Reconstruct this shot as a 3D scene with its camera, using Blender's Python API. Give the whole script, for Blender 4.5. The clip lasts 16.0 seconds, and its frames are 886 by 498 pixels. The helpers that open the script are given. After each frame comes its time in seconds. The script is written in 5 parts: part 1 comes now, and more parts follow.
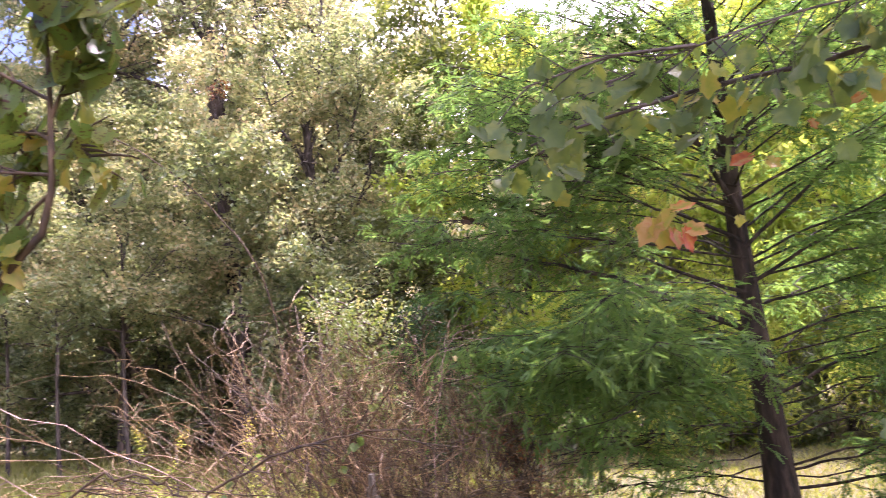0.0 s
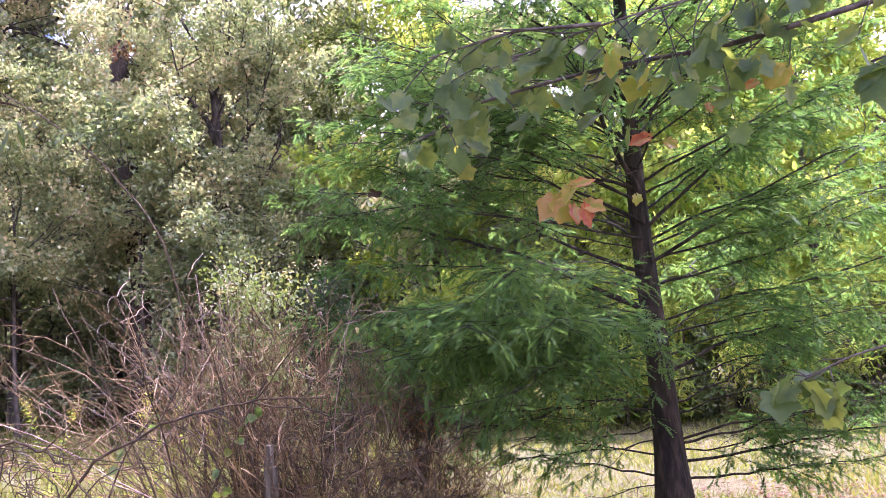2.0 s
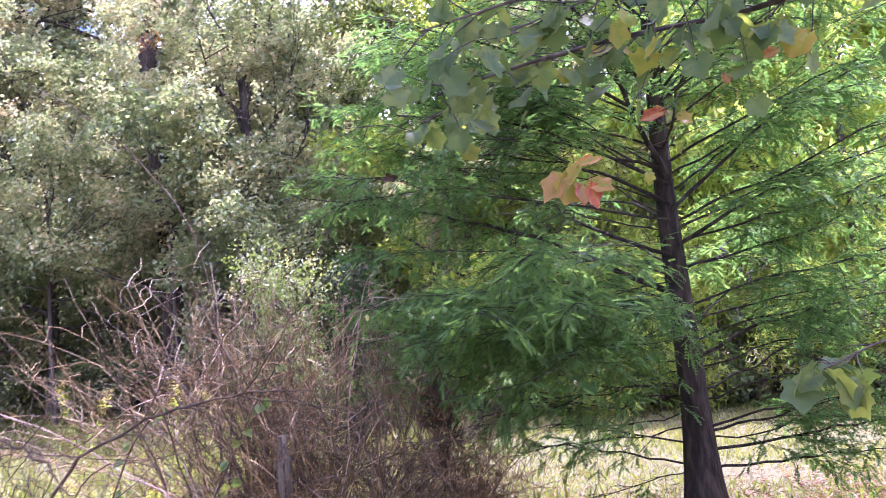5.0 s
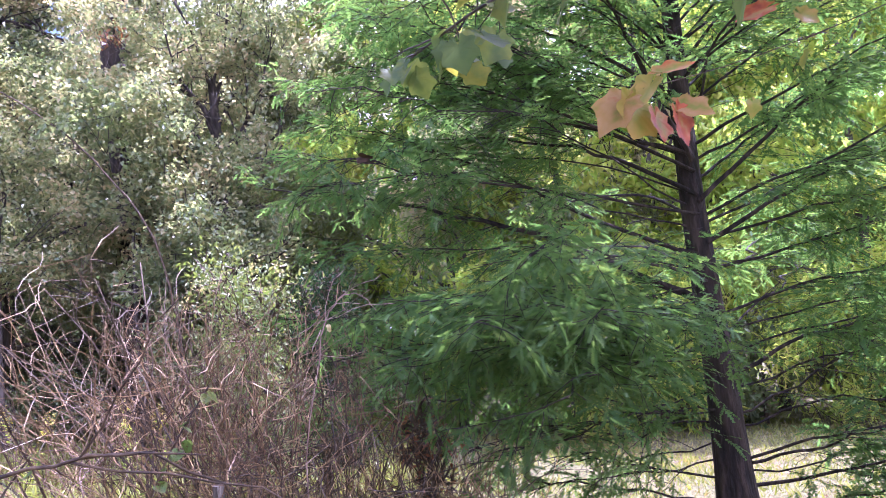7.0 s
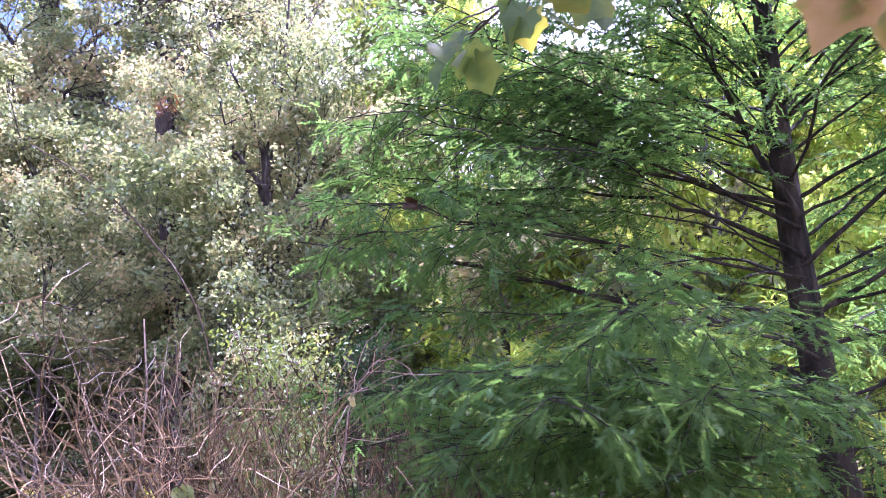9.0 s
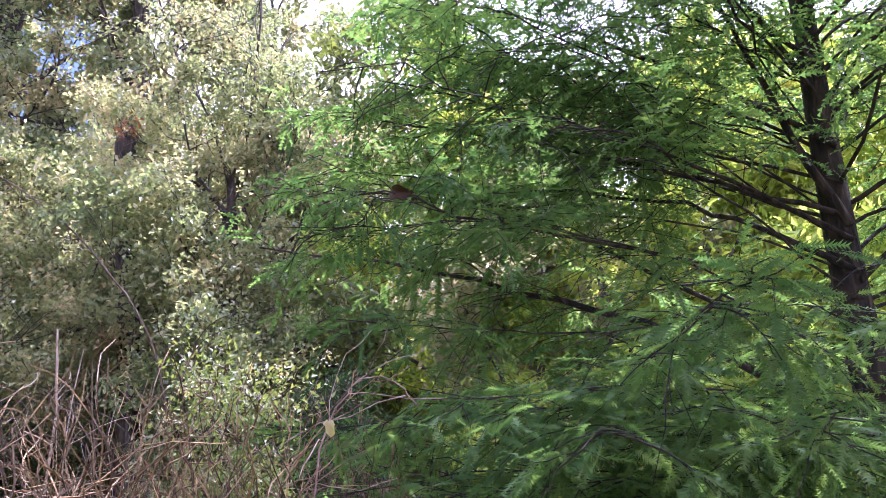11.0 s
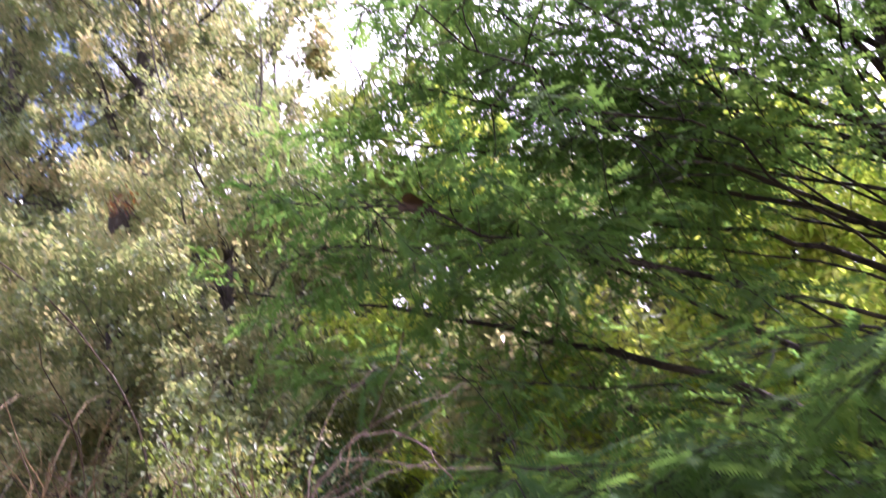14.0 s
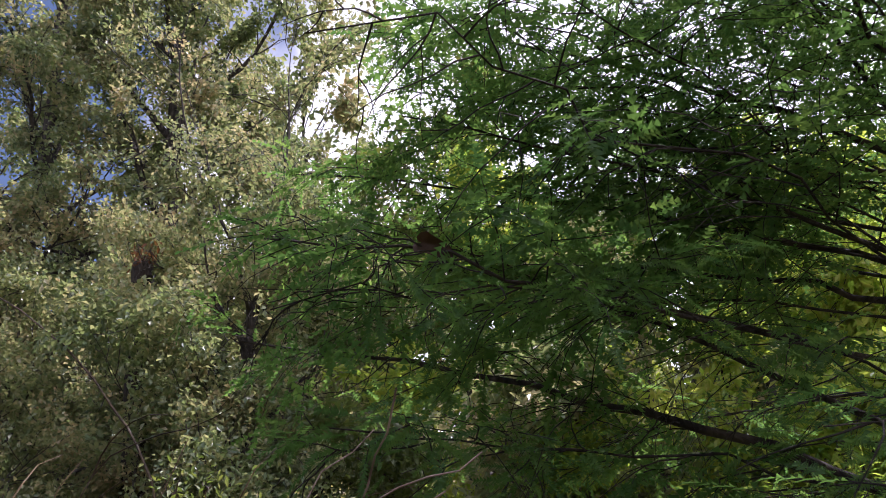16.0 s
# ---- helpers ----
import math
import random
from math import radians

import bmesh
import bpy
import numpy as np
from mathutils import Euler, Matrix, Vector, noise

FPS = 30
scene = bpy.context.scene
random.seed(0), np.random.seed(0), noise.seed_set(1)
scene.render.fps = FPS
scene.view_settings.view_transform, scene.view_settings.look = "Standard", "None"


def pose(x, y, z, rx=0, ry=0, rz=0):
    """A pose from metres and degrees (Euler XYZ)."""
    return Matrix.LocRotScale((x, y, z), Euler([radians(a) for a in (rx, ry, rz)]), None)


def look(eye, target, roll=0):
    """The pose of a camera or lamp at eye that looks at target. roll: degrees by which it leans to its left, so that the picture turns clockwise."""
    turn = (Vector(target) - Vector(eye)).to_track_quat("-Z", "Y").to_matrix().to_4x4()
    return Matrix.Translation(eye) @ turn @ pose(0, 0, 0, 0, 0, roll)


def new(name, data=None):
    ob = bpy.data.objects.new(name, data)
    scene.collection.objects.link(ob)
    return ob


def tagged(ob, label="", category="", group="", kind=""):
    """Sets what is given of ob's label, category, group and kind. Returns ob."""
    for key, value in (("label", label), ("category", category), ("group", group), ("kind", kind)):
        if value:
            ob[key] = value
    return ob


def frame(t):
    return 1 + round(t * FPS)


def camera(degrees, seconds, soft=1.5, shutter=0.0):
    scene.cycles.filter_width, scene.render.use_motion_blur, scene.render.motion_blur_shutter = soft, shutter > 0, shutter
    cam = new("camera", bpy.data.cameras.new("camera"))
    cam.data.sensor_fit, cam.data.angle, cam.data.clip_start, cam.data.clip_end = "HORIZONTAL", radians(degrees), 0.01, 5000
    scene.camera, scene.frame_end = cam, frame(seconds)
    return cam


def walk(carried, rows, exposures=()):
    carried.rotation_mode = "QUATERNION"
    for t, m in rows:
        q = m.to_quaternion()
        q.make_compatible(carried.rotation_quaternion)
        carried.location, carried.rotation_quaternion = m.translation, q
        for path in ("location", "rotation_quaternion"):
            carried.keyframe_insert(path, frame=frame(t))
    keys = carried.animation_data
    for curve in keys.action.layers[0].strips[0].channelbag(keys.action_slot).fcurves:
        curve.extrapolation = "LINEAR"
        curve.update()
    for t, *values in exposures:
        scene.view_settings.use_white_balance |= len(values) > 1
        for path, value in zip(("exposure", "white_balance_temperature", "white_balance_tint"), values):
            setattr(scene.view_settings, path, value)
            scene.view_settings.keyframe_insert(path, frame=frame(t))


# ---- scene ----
cam = camera(54.8, 16.0, soft=0.6, shutter=0.5)
PATH = [
    (0, (0.000, 0.000, 1.500), (-0.700, 3.901, 2.040), -5.04),
    (0.5, (0.025, -0.001, 1.498), (-0.425, 3.940, 2.016), -4.45),
    (1, (0.021, -0.005, 1.492), (-0.253, 3.955, 1.983), -3.51),
    (1.5, (0.023, -0.010, 1.490), (-0.235, 3.955, 1.955), -3.60),
    (2, (0.023, 0.012, 1.479), (-0.275, 3.981, 1.879), -4.13),
    (2.5, (0.030, 0.004, 1.483), (-0.236, 3.977, 1.863), -4.20),
    (3, (0.030, -0.003, 1.482), (-0.250, 3.967, 1.882), -4.01),
    (3.5, (0.028, -0.001, 1.479), (-0.292, 3.963, 1.905), -3.95),
    (4, (0.032, 0.001, 1.476), (-0.340, 3.963, 1.876), -3.88),
    (4.5, (0.086, 0.045, 1.470), (-0.416, 4.001, 1.786), -4.08),
    (5, (0.115, 0.143, 1.479), (-0.353, 4.101, 1.824), -4.66),
    (5.2, (0.094, 0.227, 1.465), (-0.308, 4.190, 1.833), -4.91),
    (7.3, (-0.043, 1.181, 1.470), (-0.413, 5.141, 1.897), -4.78),
    (7.5, (-0.054, 1.240, 1.467), (-0.412, 5.191, 1.976), -4.58),
    (8, (-0.024, 1.391, 1.462), (-0.458, 5.310, 2.137), -3.84),
    (8.5, (-0.029, 1.576, 1.452), (-0.611, 5.468, 2.165), -2.76),
    (9, (-0.122, 1.763, 1.467), (-0.712, 5.638, 2.263), -3.37),
    (9.2, (-0.154, 1.829, 1.470), (-0.704, 5.708, 2.278), -3.64),
    (11.3, (-0.347, 2.512, 1.460), (-0.771, 6.362, 2.459), -3.05),
    (11.5, (-0.355, 2.550, 1.464), (-0.821, 6.398, 2.452), -2.98),
    (12, (-0.320, 2.652, 1.463), (-0.992, 6.457, 2.498), -2.05),
    (12.5, (-0.303, 2.770, 1.468), (-1.031, 6.540, 2.592), -1.30),
    (13, (-0.367, 2.948, 1.467), (-0.903, 6.730, 2.654), -2.65),
    (13.5, (-0.454, 3.090, 1.472), (-0.736, 6.908, 2.631), -3.64),
    (14, (-0.472, 3.146, 1.490), (-0.882, 6.881, 2.861), -3.96),
    (14.5, (-0.439, 3.198, 1.534), (-1.047, 6.754, 3.262), -3.98),
    (15, (-0.417, 3.281, 1.531), (-1.089, 6.811, 3.287), -2.94),
    (15.5, (-0.446, 3.338, 1.530), (-1.006, 6.924, 3.212), -2.53),
    (16, (-0.484, 3.387, 1.552), (-0.990, 7.010, 3.171), -2.57),
]
walk(cam, [(t, look(eye, target, roll)) for t, eye, target, roll in PATH],
     [(0, 2.15, 6200, 50), (1.5, 2.06, 5700, 52), (3.5, 2.15, 5400, 53), (5.0, 2.22, 5250, 53), (9.0, 2.19, 5150, 57), (11.3, 1.82, 5450, 47), (12.5, 1.62, 5800, 45), (13.4, 1.48, 6000, 44), (14.0, 1.65, 5900, 45), (14.7, 0.76, 5700, 36), (16.0, 0.44, 5850, 32)])

# ---- world, sun ----
SUN_AZ, SUN_EL = 54.0, 60.0          # degrees right of +y, degrees above the horizon
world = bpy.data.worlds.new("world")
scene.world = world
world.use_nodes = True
wn, wl = world.node_tree.nodes, world.node_tree.links
wn.clear()
w_out, w_bg = wn.new("ShaderNodeOutputWorld"), wn.new("ShaderNodeBackground")
sky = wn.new("ShaderNodeTexSky")
sky.sky_type, sky.sun_disc = "NISHITA", False
sky.sun_elevation, sky.sun_rotation = radians(SUN_EL), radians(SUN_AZ)
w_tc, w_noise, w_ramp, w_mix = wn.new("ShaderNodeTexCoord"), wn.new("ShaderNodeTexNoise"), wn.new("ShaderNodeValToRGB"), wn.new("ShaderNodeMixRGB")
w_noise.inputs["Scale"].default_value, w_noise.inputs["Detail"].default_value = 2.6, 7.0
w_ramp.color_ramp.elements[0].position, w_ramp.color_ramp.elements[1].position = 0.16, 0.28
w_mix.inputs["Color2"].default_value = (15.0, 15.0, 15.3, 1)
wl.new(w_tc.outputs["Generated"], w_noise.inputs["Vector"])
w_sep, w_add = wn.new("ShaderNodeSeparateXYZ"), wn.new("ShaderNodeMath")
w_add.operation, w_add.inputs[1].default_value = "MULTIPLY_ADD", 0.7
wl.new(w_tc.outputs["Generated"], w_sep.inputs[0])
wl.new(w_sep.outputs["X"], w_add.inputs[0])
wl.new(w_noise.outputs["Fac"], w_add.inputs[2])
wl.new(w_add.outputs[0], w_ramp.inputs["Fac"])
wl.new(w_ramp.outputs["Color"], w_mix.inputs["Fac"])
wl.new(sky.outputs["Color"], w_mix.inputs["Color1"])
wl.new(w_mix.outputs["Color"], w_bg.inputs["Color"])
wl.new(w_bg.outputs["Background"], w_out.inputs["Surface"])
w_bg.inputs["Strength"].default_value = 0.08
sun_data = bpy.data.lights.new("sun", "SUN")
sun_data.energy, sun_data.angle, sun_data.color = 5.0, radians(0.6), (1.0, 0.96, 0.90)
sun = new("sun", sun_data)
_a, _e = radians(SUN_AZ), radians(SUN_EL)
sun.matrix_world = look((20 * math.sin(_a), 20 * math.cos(_a), 20 * math.tan(_e)), (0, 0, 0))


# ---- materials ----
def _nodes(name):
    m = bpy.data.materials.new(name)
    m.use_nodes = True
    nt = m.node_tree
    nt.nodes.clear()
    return m, nt.nodes, nt.links


def _ramp(nodes, stops):
    r = nodes.new("ShaderNodeValToRGB")
    r.color_ramp.elements[0].position, r.color_ramp.elements[0].color = stops[0][0], (*stops[0][1], 1)
    r.color_ramp.elements[1].position, r.color_ramp.elements[1].color = stops[-1][0], (*stops[-1][1], 1)
    for p, c in stops[1:-1]:
        r.color_ramp.elements.new(p).color = (*c, 1)
    return r


def leaf_mat(name, cols, through_cols=None, trans=0.45, rough=0.42, patch=1.2, spots=0.0, gloss=0.5, per_object=False, swing=0.9):
    """Leaf: colour varies leaf by leaf and in patches; light passes through."""
    m, n, l = _nodes(name)
    geo, tc, noi = n.new("ShaderNodeNewGeometry"), n.new("ShaderNodeTexCoord"), n.new("ShaderNodeTexNoise")
    noi.inputs["Scale"].default_value, noi.inputs["Detail"].default_value = patch, 3.0
    l.new(tc.outputs["Object"], noi.inputs["Vector"])
    mix = n.new("ShaderNodeMath"); mix.operation = "MULTIPLY_ADD"; mix.inputs[1].default_value = 0.55
    add = n.new("ShaderNodeMath"); add.operation = "MULTIPLY_ADD"; add.inputs[1].default_value = swing; add.inputs[2].default_value = 0.23 - 0.5 * swing
    if per_object:
        info = n.new("ShaderNodeObjectInfo")
        l.new(info.outputs["Random"], mix.inputs[0])
    else:
        l.new(geo.outputs["Random Per Island"], mix.inputs[0])
    l.new(noi.outputs["Fac"], add.inputs[0])
    l.new(add.outputs[0], mix.inputs[2])
    step = [(i / (len(cols) - 1), c) for i, c in enumerate(cols)]
    ramp = _ramp(n, step)
    l.new(mix.outputs[0], ramp.inputs["Fac"])
    tcols = through_cols or [(min(1, c[0] * 1.5), min(1, c[1] * 1.55), c[2] * 0.55) for c in cols]
    tramp = _ramp(n, [(i / (len(tcols) - 1), c) for i, c in enumerate(tcols)])
    l.new(mix.outputs[0], tramp.inputs["Fac"])
    p, tr, ms, out = n.new("ShaderNodeBsdfPrincipled"), n.new("ShaderNodeBsdfTranslucent"), n.new("ShaderNodeMixShader"), n.new("ShaderNodeOutputMaterial")
    p.inputs["Roughness"].default_value, p.inputs["Specular IOR Level"].default_value = rough, gloss
    colour, tcolour = ramp.outputs["Color"], tramp.outputs["Color"]
    if spots:
        sp = n.new("ShaderNodeTexNoise"); sp.inputs["Scale"].default_value, sp.inputs["Detail"].default_value = 5.0, 4.0
        l.new(tc.outputs["Object"], sp.inputs["Vector"])
        sr = _ramp(n, [(0.60 - spots * 0.1, (0, 0, 0)), (0.66 - spots * 0.1, (1, 1, 1))])
        l.new(sp.outputs["Fac"], sr.inputs["Fac"])
        made = []
        for c in (colour, tcolour):
            mx = n.new("ShaderNodeMixRGB"); mx.inputs["Color2"].default_value = (0.07, 0.028, 0.012, 1)
            l.new(sr.outputs["Color"], mx.inputs["Fac"]); l.new(c, mx.inputs["Color1"])
            made.append(mx.outputs["Color"])
        colour, tcolour = made
    l.new(colour, p.inputs["Base Color"]); l.new(tcolour, tr.inputs["Color"])
    ms.inputs["Fac"].default_value = trans
    l.new(p.outputs[0], ms.inputs[1]); l.new(tr.outputs[0], ms.inputs[2]); l.new(ms.outputs[0], out.inputs["Surface"])
    return m


def bark_mat(name, cols, scale=18.0, stretch=0.18, bump=0.6, rough=0.9, blotch=None):
    """Bark or weathered wood: streaks along the height, blotches and relief."""
    m, n, l = _nodes(name)
    tc, mp, noi, big = n.new("ShaderNodeTexCoord"), n.new("ShaderNodeMapping"), n.new("ShaderNodeTexNoise"), n.new("ShaderNodeTexNoise")
    mp.inputs["Scale"].default_value = (1, 1, stretch)
    noi.inputs["Scale"].default_value, noi.inputs["Detail"].default_value = scale, 8.0
    big.inputs["Scale"].default_value, big.inputs["Detail"].default_value = 2.3, 4.0
    l.new(tc.outputs["Object"], mp.inputs["Vector"]); l.new(mp.outputs[0], noi.inputs["Vector"]); l.new(tc.outputs["Object"], big.inputs["Vector"])
    ramp = _ramp(n, [(0.36 + 0.28 * i / (len(cols) - 1), c) for i, c in enumerate(cols)])
    l.new(noi.outputs["Fac"], ramp.inputs["Fac"])
    mx = n.new("ShaderNodeMixRGB"); mx.inputs["Color2"].default_value = (*(blotch or cols[-1]), 1)
    br = _ramp(n, [(0.5, (0, 0, 0)), (0.72, (0.7, 0.7, 0.7))])
    l.new(big.outputs["Fac"], br.inputs["Fac"]); l.new(br.outputs["Color"], mx.inputs["Fac"]); l.new(ramp.outputs["Color"], mx.inputs["Color1"])
    p, out, bp = n.new("ShaderNodeBsdfPrincipled"), n.new("ShaderNodeOutputMaterial"), n.new("ShaderNodeBump")
    bp.inputs["Strength"].default_value, bp.inputs["Distance"].default_value = bump, 0.03
    l.new(noi.outputs["Fac"], bp.inputs["Height"]); l.new(bp.outputs[0], p.inputs["Normal"])
    l.new(mx.outputs[0], p.inputs["Base Color"]); p.inputs["Roughness"].default_value = rough
    l.new(p.outputs[0], out.inputs["Surface"])
    return m


M_cyp_bark = bark_mat("cypress_bark", [(0.006, 0.0045, 0.0032), (0.018, 0.0125, 0.0085), (0.05, 0.037, 0.025)], 26, 0.24, 1.0)
M_cyp_leaf = leaf_mat("cypress_foliage", [(0.030, 0.076, 0.031), (0.050, 0.107, 0.040), (0.09, 0.152, 0.053)],
                      [(0.12, 0.29, 0.065), (0.20, 0.38, 0.07), (0.32, 0.48, 0.085)], 0.48, 0.7, 0.9, gloss=0.12)
M_oak_bark = bark_mat("oak_bark", [(0.02, 0.017, 0.015), (0.05, 0.042, 0.036), (0.10, 0.085, 0.072)], 14, 0.3, 0.8)
# on the oaks, cream stop and wide swing paint in sunlit clumps
M_oak_leaf = leaf_mat("oak_foliage", [(0.058, 0.10, 0.050), (0.112, 0.165, 0.082), (0.215, 0.25, 0.13), (0.46, 0.375, 0.205)],
                      [(0.19, 0.27, 0.08), (0.31, 0.38, 0.12), (0.47, 0.46, 0.18), (0.63, 0.49, 0.24)], 0.5, 0.36, 0.55, gloss=0.6, swing=1.7)
# leaf greens darkened to carry the shade under the trees
M_shade_leaf = leaf_mat("shade_darkened_foliage", [(0.04, 0.07, 0.03), (0.08, 0.12, 0.045), (0.17, 0.19, 0.085)], None, 0.45, 0.42, 0.4, gloss=0.9)
# greens raised so crowns look sunlit where neighbours block the sun
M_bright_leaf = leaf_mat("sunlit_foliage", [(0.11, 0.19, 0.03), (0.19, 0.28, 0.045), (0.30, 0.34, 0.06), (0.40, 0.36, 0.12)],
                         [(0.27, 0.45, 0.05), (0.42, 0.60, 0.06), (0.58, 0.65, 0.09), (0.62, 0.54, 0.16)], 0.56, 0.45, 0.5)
M_far_leaf = leaf_mat("far_foliage", [(0.06, 0.09, 0.04), (0.10, 0.13, 0.05), (0.17, 0.18, 0.07)], None, 0.5, 0.5, 0.25)
M_shrub_leaf = leaf_mat("pale_shrub_foliage", [(0.09, 0.15, 0.05), (0.15, 0.20, 0.075), (0.26, 0.27, 0.14)], None, 0.35, 0.5, 1.5)
M_cedar_leaf = leaf_mat("cedar_foliage", [(0.012, 0.035, 0.018), (0.02, 0.05, 0.022), (0.035, 0.07, 0.03)], None, 0.15, 0.8, 2.0, gloss=0.1)
M_bramble = bark_mat("bramble_cane", [(0.044, 0.024, 0.009), (0.125, 0.074, 0.029), (0.34, 0.23, 0.105)], 9, 1.0, 0.3, 0.6, blotch=(0.20, 0.125, 0.055))
M_dark_stem = bark_mat("dark_stem", [(0.018, 0.011, 0.005), (0.044, 0.027, 0.013), (0.105, 0.07, 0.037)], 25, 0.6, 0.4, 0.7)
M_grey_twig = bark_mat("pale_twig", [(0.13, 0.08, 0.065), (0.23, 0.155, 0.125), (0.36, 0.27, 0.22)], 20, 0.6, 0.4, 0.8)
M_post = bark_mat("weathered_wood", [(0.03, 0.025, 0.019), (0.07, 0.06, 0.046), (0.13, 0.115, 0.09)], 40, 0.06, 0.7, 0.9)
M_maple_bark = bark_mat("maple_bark", [(0.018, 0.014, 0.011), (0.042, 0.033, 0.027), (0.085, 0.07, 0.06)], 26, 0.5, 0.4, 0.7)
M_maple_green = leaf_mat("maple_leaf_green", [(0.028, 0.07, 0.042), (0.05, 0.10, 0.052), (0.12, 0.16, 0.05)],
                         [(0.17, 0.26, 0.05), (0.24, 0.33, 0.05), (0.42, 0.46, 0.06)], 0.45, 0.5, 1.3, gloss=0.35, per_object=True, swing=1.4)
M_maple_yellow = leaf_mat("maple_leaf_yellow", [(0.09, 0.14, 0.025), (0.16, 0.19, 0.03), (0.28, 0.20, 0.045)],
                          [(0.32, 0.38, 0.04), (0.48, 0.46, 0.05), (0.62, 0.44, 0.08)], 0.42, 0.45, 1.6, per_object=True, swing=1.8)
M_maple_red = leaf_mat("maple_leaf_orange", [(0.17, 0.19, 0.03), (0.34, 0.19, 0.05), (0.38, 0.10, 0.03), (0.26, 0.06, 0.025)],
                       [(0.38, 0.42, 0.04), (0.60, 0.34, 0.07), (0.60, 0.16, 0.04), (0.45, 0.10, 0.035)], 0.45, 0.55, 1.6, per_object=True, swing=2.4)
M_maple_pink = leaf_mat("maple_leaf_peach", [(0.14, 0.16, 0.03), (0.28, 0.18, 0.06), (0.32, 0.20, 0.09), (0.30, 0.10, 0.03)],
                        [(0.34, 0.38, 0.05), (0.54, 0.34, 0.11), (0.58, 0.38, 0.16), (0.55, 0.2, 0.06)], 0.45, 0.6, 1.6, per_object=True, swing=2.4, gloss=0.3)
M_sap_leaf = leaf_mat("sapling_leaf", [(0.04, 0.085, 0.025), (0.065, 0.115, 0.03), (0.13, 0.14, 0.03)],
                      [(0.13, 0.25, 0.04), (0.20, 0.31, 0.04), (0.36, 0.36, 0.05)], 0.42, 0.42, 1.5, spots=0.08, per_object=True)
M_dead_leaf = leaf_mat("dead_leaf", [(0.035, 0.018, 0.010), (0.06, 0.032, 0.018), (0.09, 0.055, 0.03)], None, 0.05, 0.8, 20.0)
M_pale_leaf = leaf_mat("pale_dead_leaf", [(0.40, 0.34, 0.20), (0.48, 0.42, 0.27), (0.58, 0.52, 0.36)], None, 0.3, 0.7, 20.0)
M_red_vine = leaf_mat("red_vine_foliage", [(0.13, 0.05, 0.035), (0.20, 0.09, 0.055), (0.25, 0.15, 0.09)], None, 0.4, 0.4, 2.0)
M_rust_leaf = leaf_mat("rust_foliage", [(0.10, 0.04, 0.02), (0.20, 0.08, 0.04), (0.32, 0.17, 0.09)], None, 0.35, 0.6, 3.0)
M_straw = leaf_mat("dry_grass", [(0.22, 0.17, 0.07), (0.29, 0.235, 0.105), (0.36, 0.29, 0.15)], None, 0.4, 0.6, 0.6)
M_litter = leaf_mat("leaf_litter", [(0.13, 0.065, 0.04), (0.24, 0.135, 0.085), (0.34, 0.22, 0.15)], None, 0.15, 0.8, 2.0)
M_grass = leaf_mat("grass", [(0.12, 0.165, 0.045), (0.21, 0.23, 0.075), (0.32, 0.29, 0.125)], None, 0.42, 0.5, 0.5)
M_goldenrod = leaf_mat("goldenrod_flower", [(0.42, 0.34, 0.06), (0.54, 0.45, 0.09), (0.60, 0.52, 0.14)], None, 0.3, 0.7, 9.0)


def ground_mat():
    m, n, l = _nodes("ground")
    tc = n.new("ShaderNodeTexCoord")
    a, b, c = (n.new("ShaderNodeTexNoise") for _ in range(3))
    for k, s, d in ((a, 0.55, 5), (b, 9.0, 8), (c, 70.0, 6)):
        k.inputs["Scale"].default_value, k.inputs["Detail"].default_value = s, d
        l.new(tc.outputs["Object"], k.inputs["Vector"])
    ra = _ramp(n, [(0.36, (0.105, 0.14, 0.035)), (0.5, (0.165, 0.165, 0.05)), (0.64, (0.205, 0.155, 0.08))])
    rb = _ramp(n, [(0.32, (0.08, 0.06, 0.035)), (0.5, (0.18, 0.15, 0.06)), (0.68, (0.27, 0.21, 0.12))])
    rc = _ramp(n, [(0.3, (0.35, 0.35, 0.35)), (0.65, (1, 1, 1))])
    l.new(a.outputs["Fac"], ra.inputs["Fac"]); l.new(b.outputs["Fac"], rb.inputs["Fac"]); l.new(c.outputs["Fac"], rc.inputs["Fac"])
    m1, m2 = n.new("ShaderNodeMixRGB"), n.new("ShaderNodeMixRGB")
    m1.inputs["Fac"].default_value = 0.5
    m2.blend_type, m2.inputs["Fac"].default_value = "MULTIPLY", 0.8
    l.new(ra.outputs[0], m1.inputs["Color1"]); l.new(rb.outputs[0], m1.inputs["Color2"])
    l.new(m1.outputs[0], m2.inputs["Color1"]); l.new(rc.outputs[0], m2.inputs["Color2"])
    p, out, bp = n.new("ShaderNodeBsdfPrincipled"), n.new("ShaderNodeOutputMaterial"), n.new("ShaderNodeBump")
    bp.inputs["Strength"].default_value, bp.inputs["Distance"].default_value = 0.8, 0.05
    l.new(c.outputs["Fac"], bp.inputs["Height"]); l.new(bp.outputs[0], p.inputs["Normal"])
    l.new(m2.outputs[0], p.inputs["Base Color"]); p.inputs["Roughness"].default_value = 0.95
    l.new(p.outputs[0], out.inputs["Surface"])
    return m


M_ground = ground_mat()


# ---- geometry helpers ----
rng = np.random.default_rng(7)


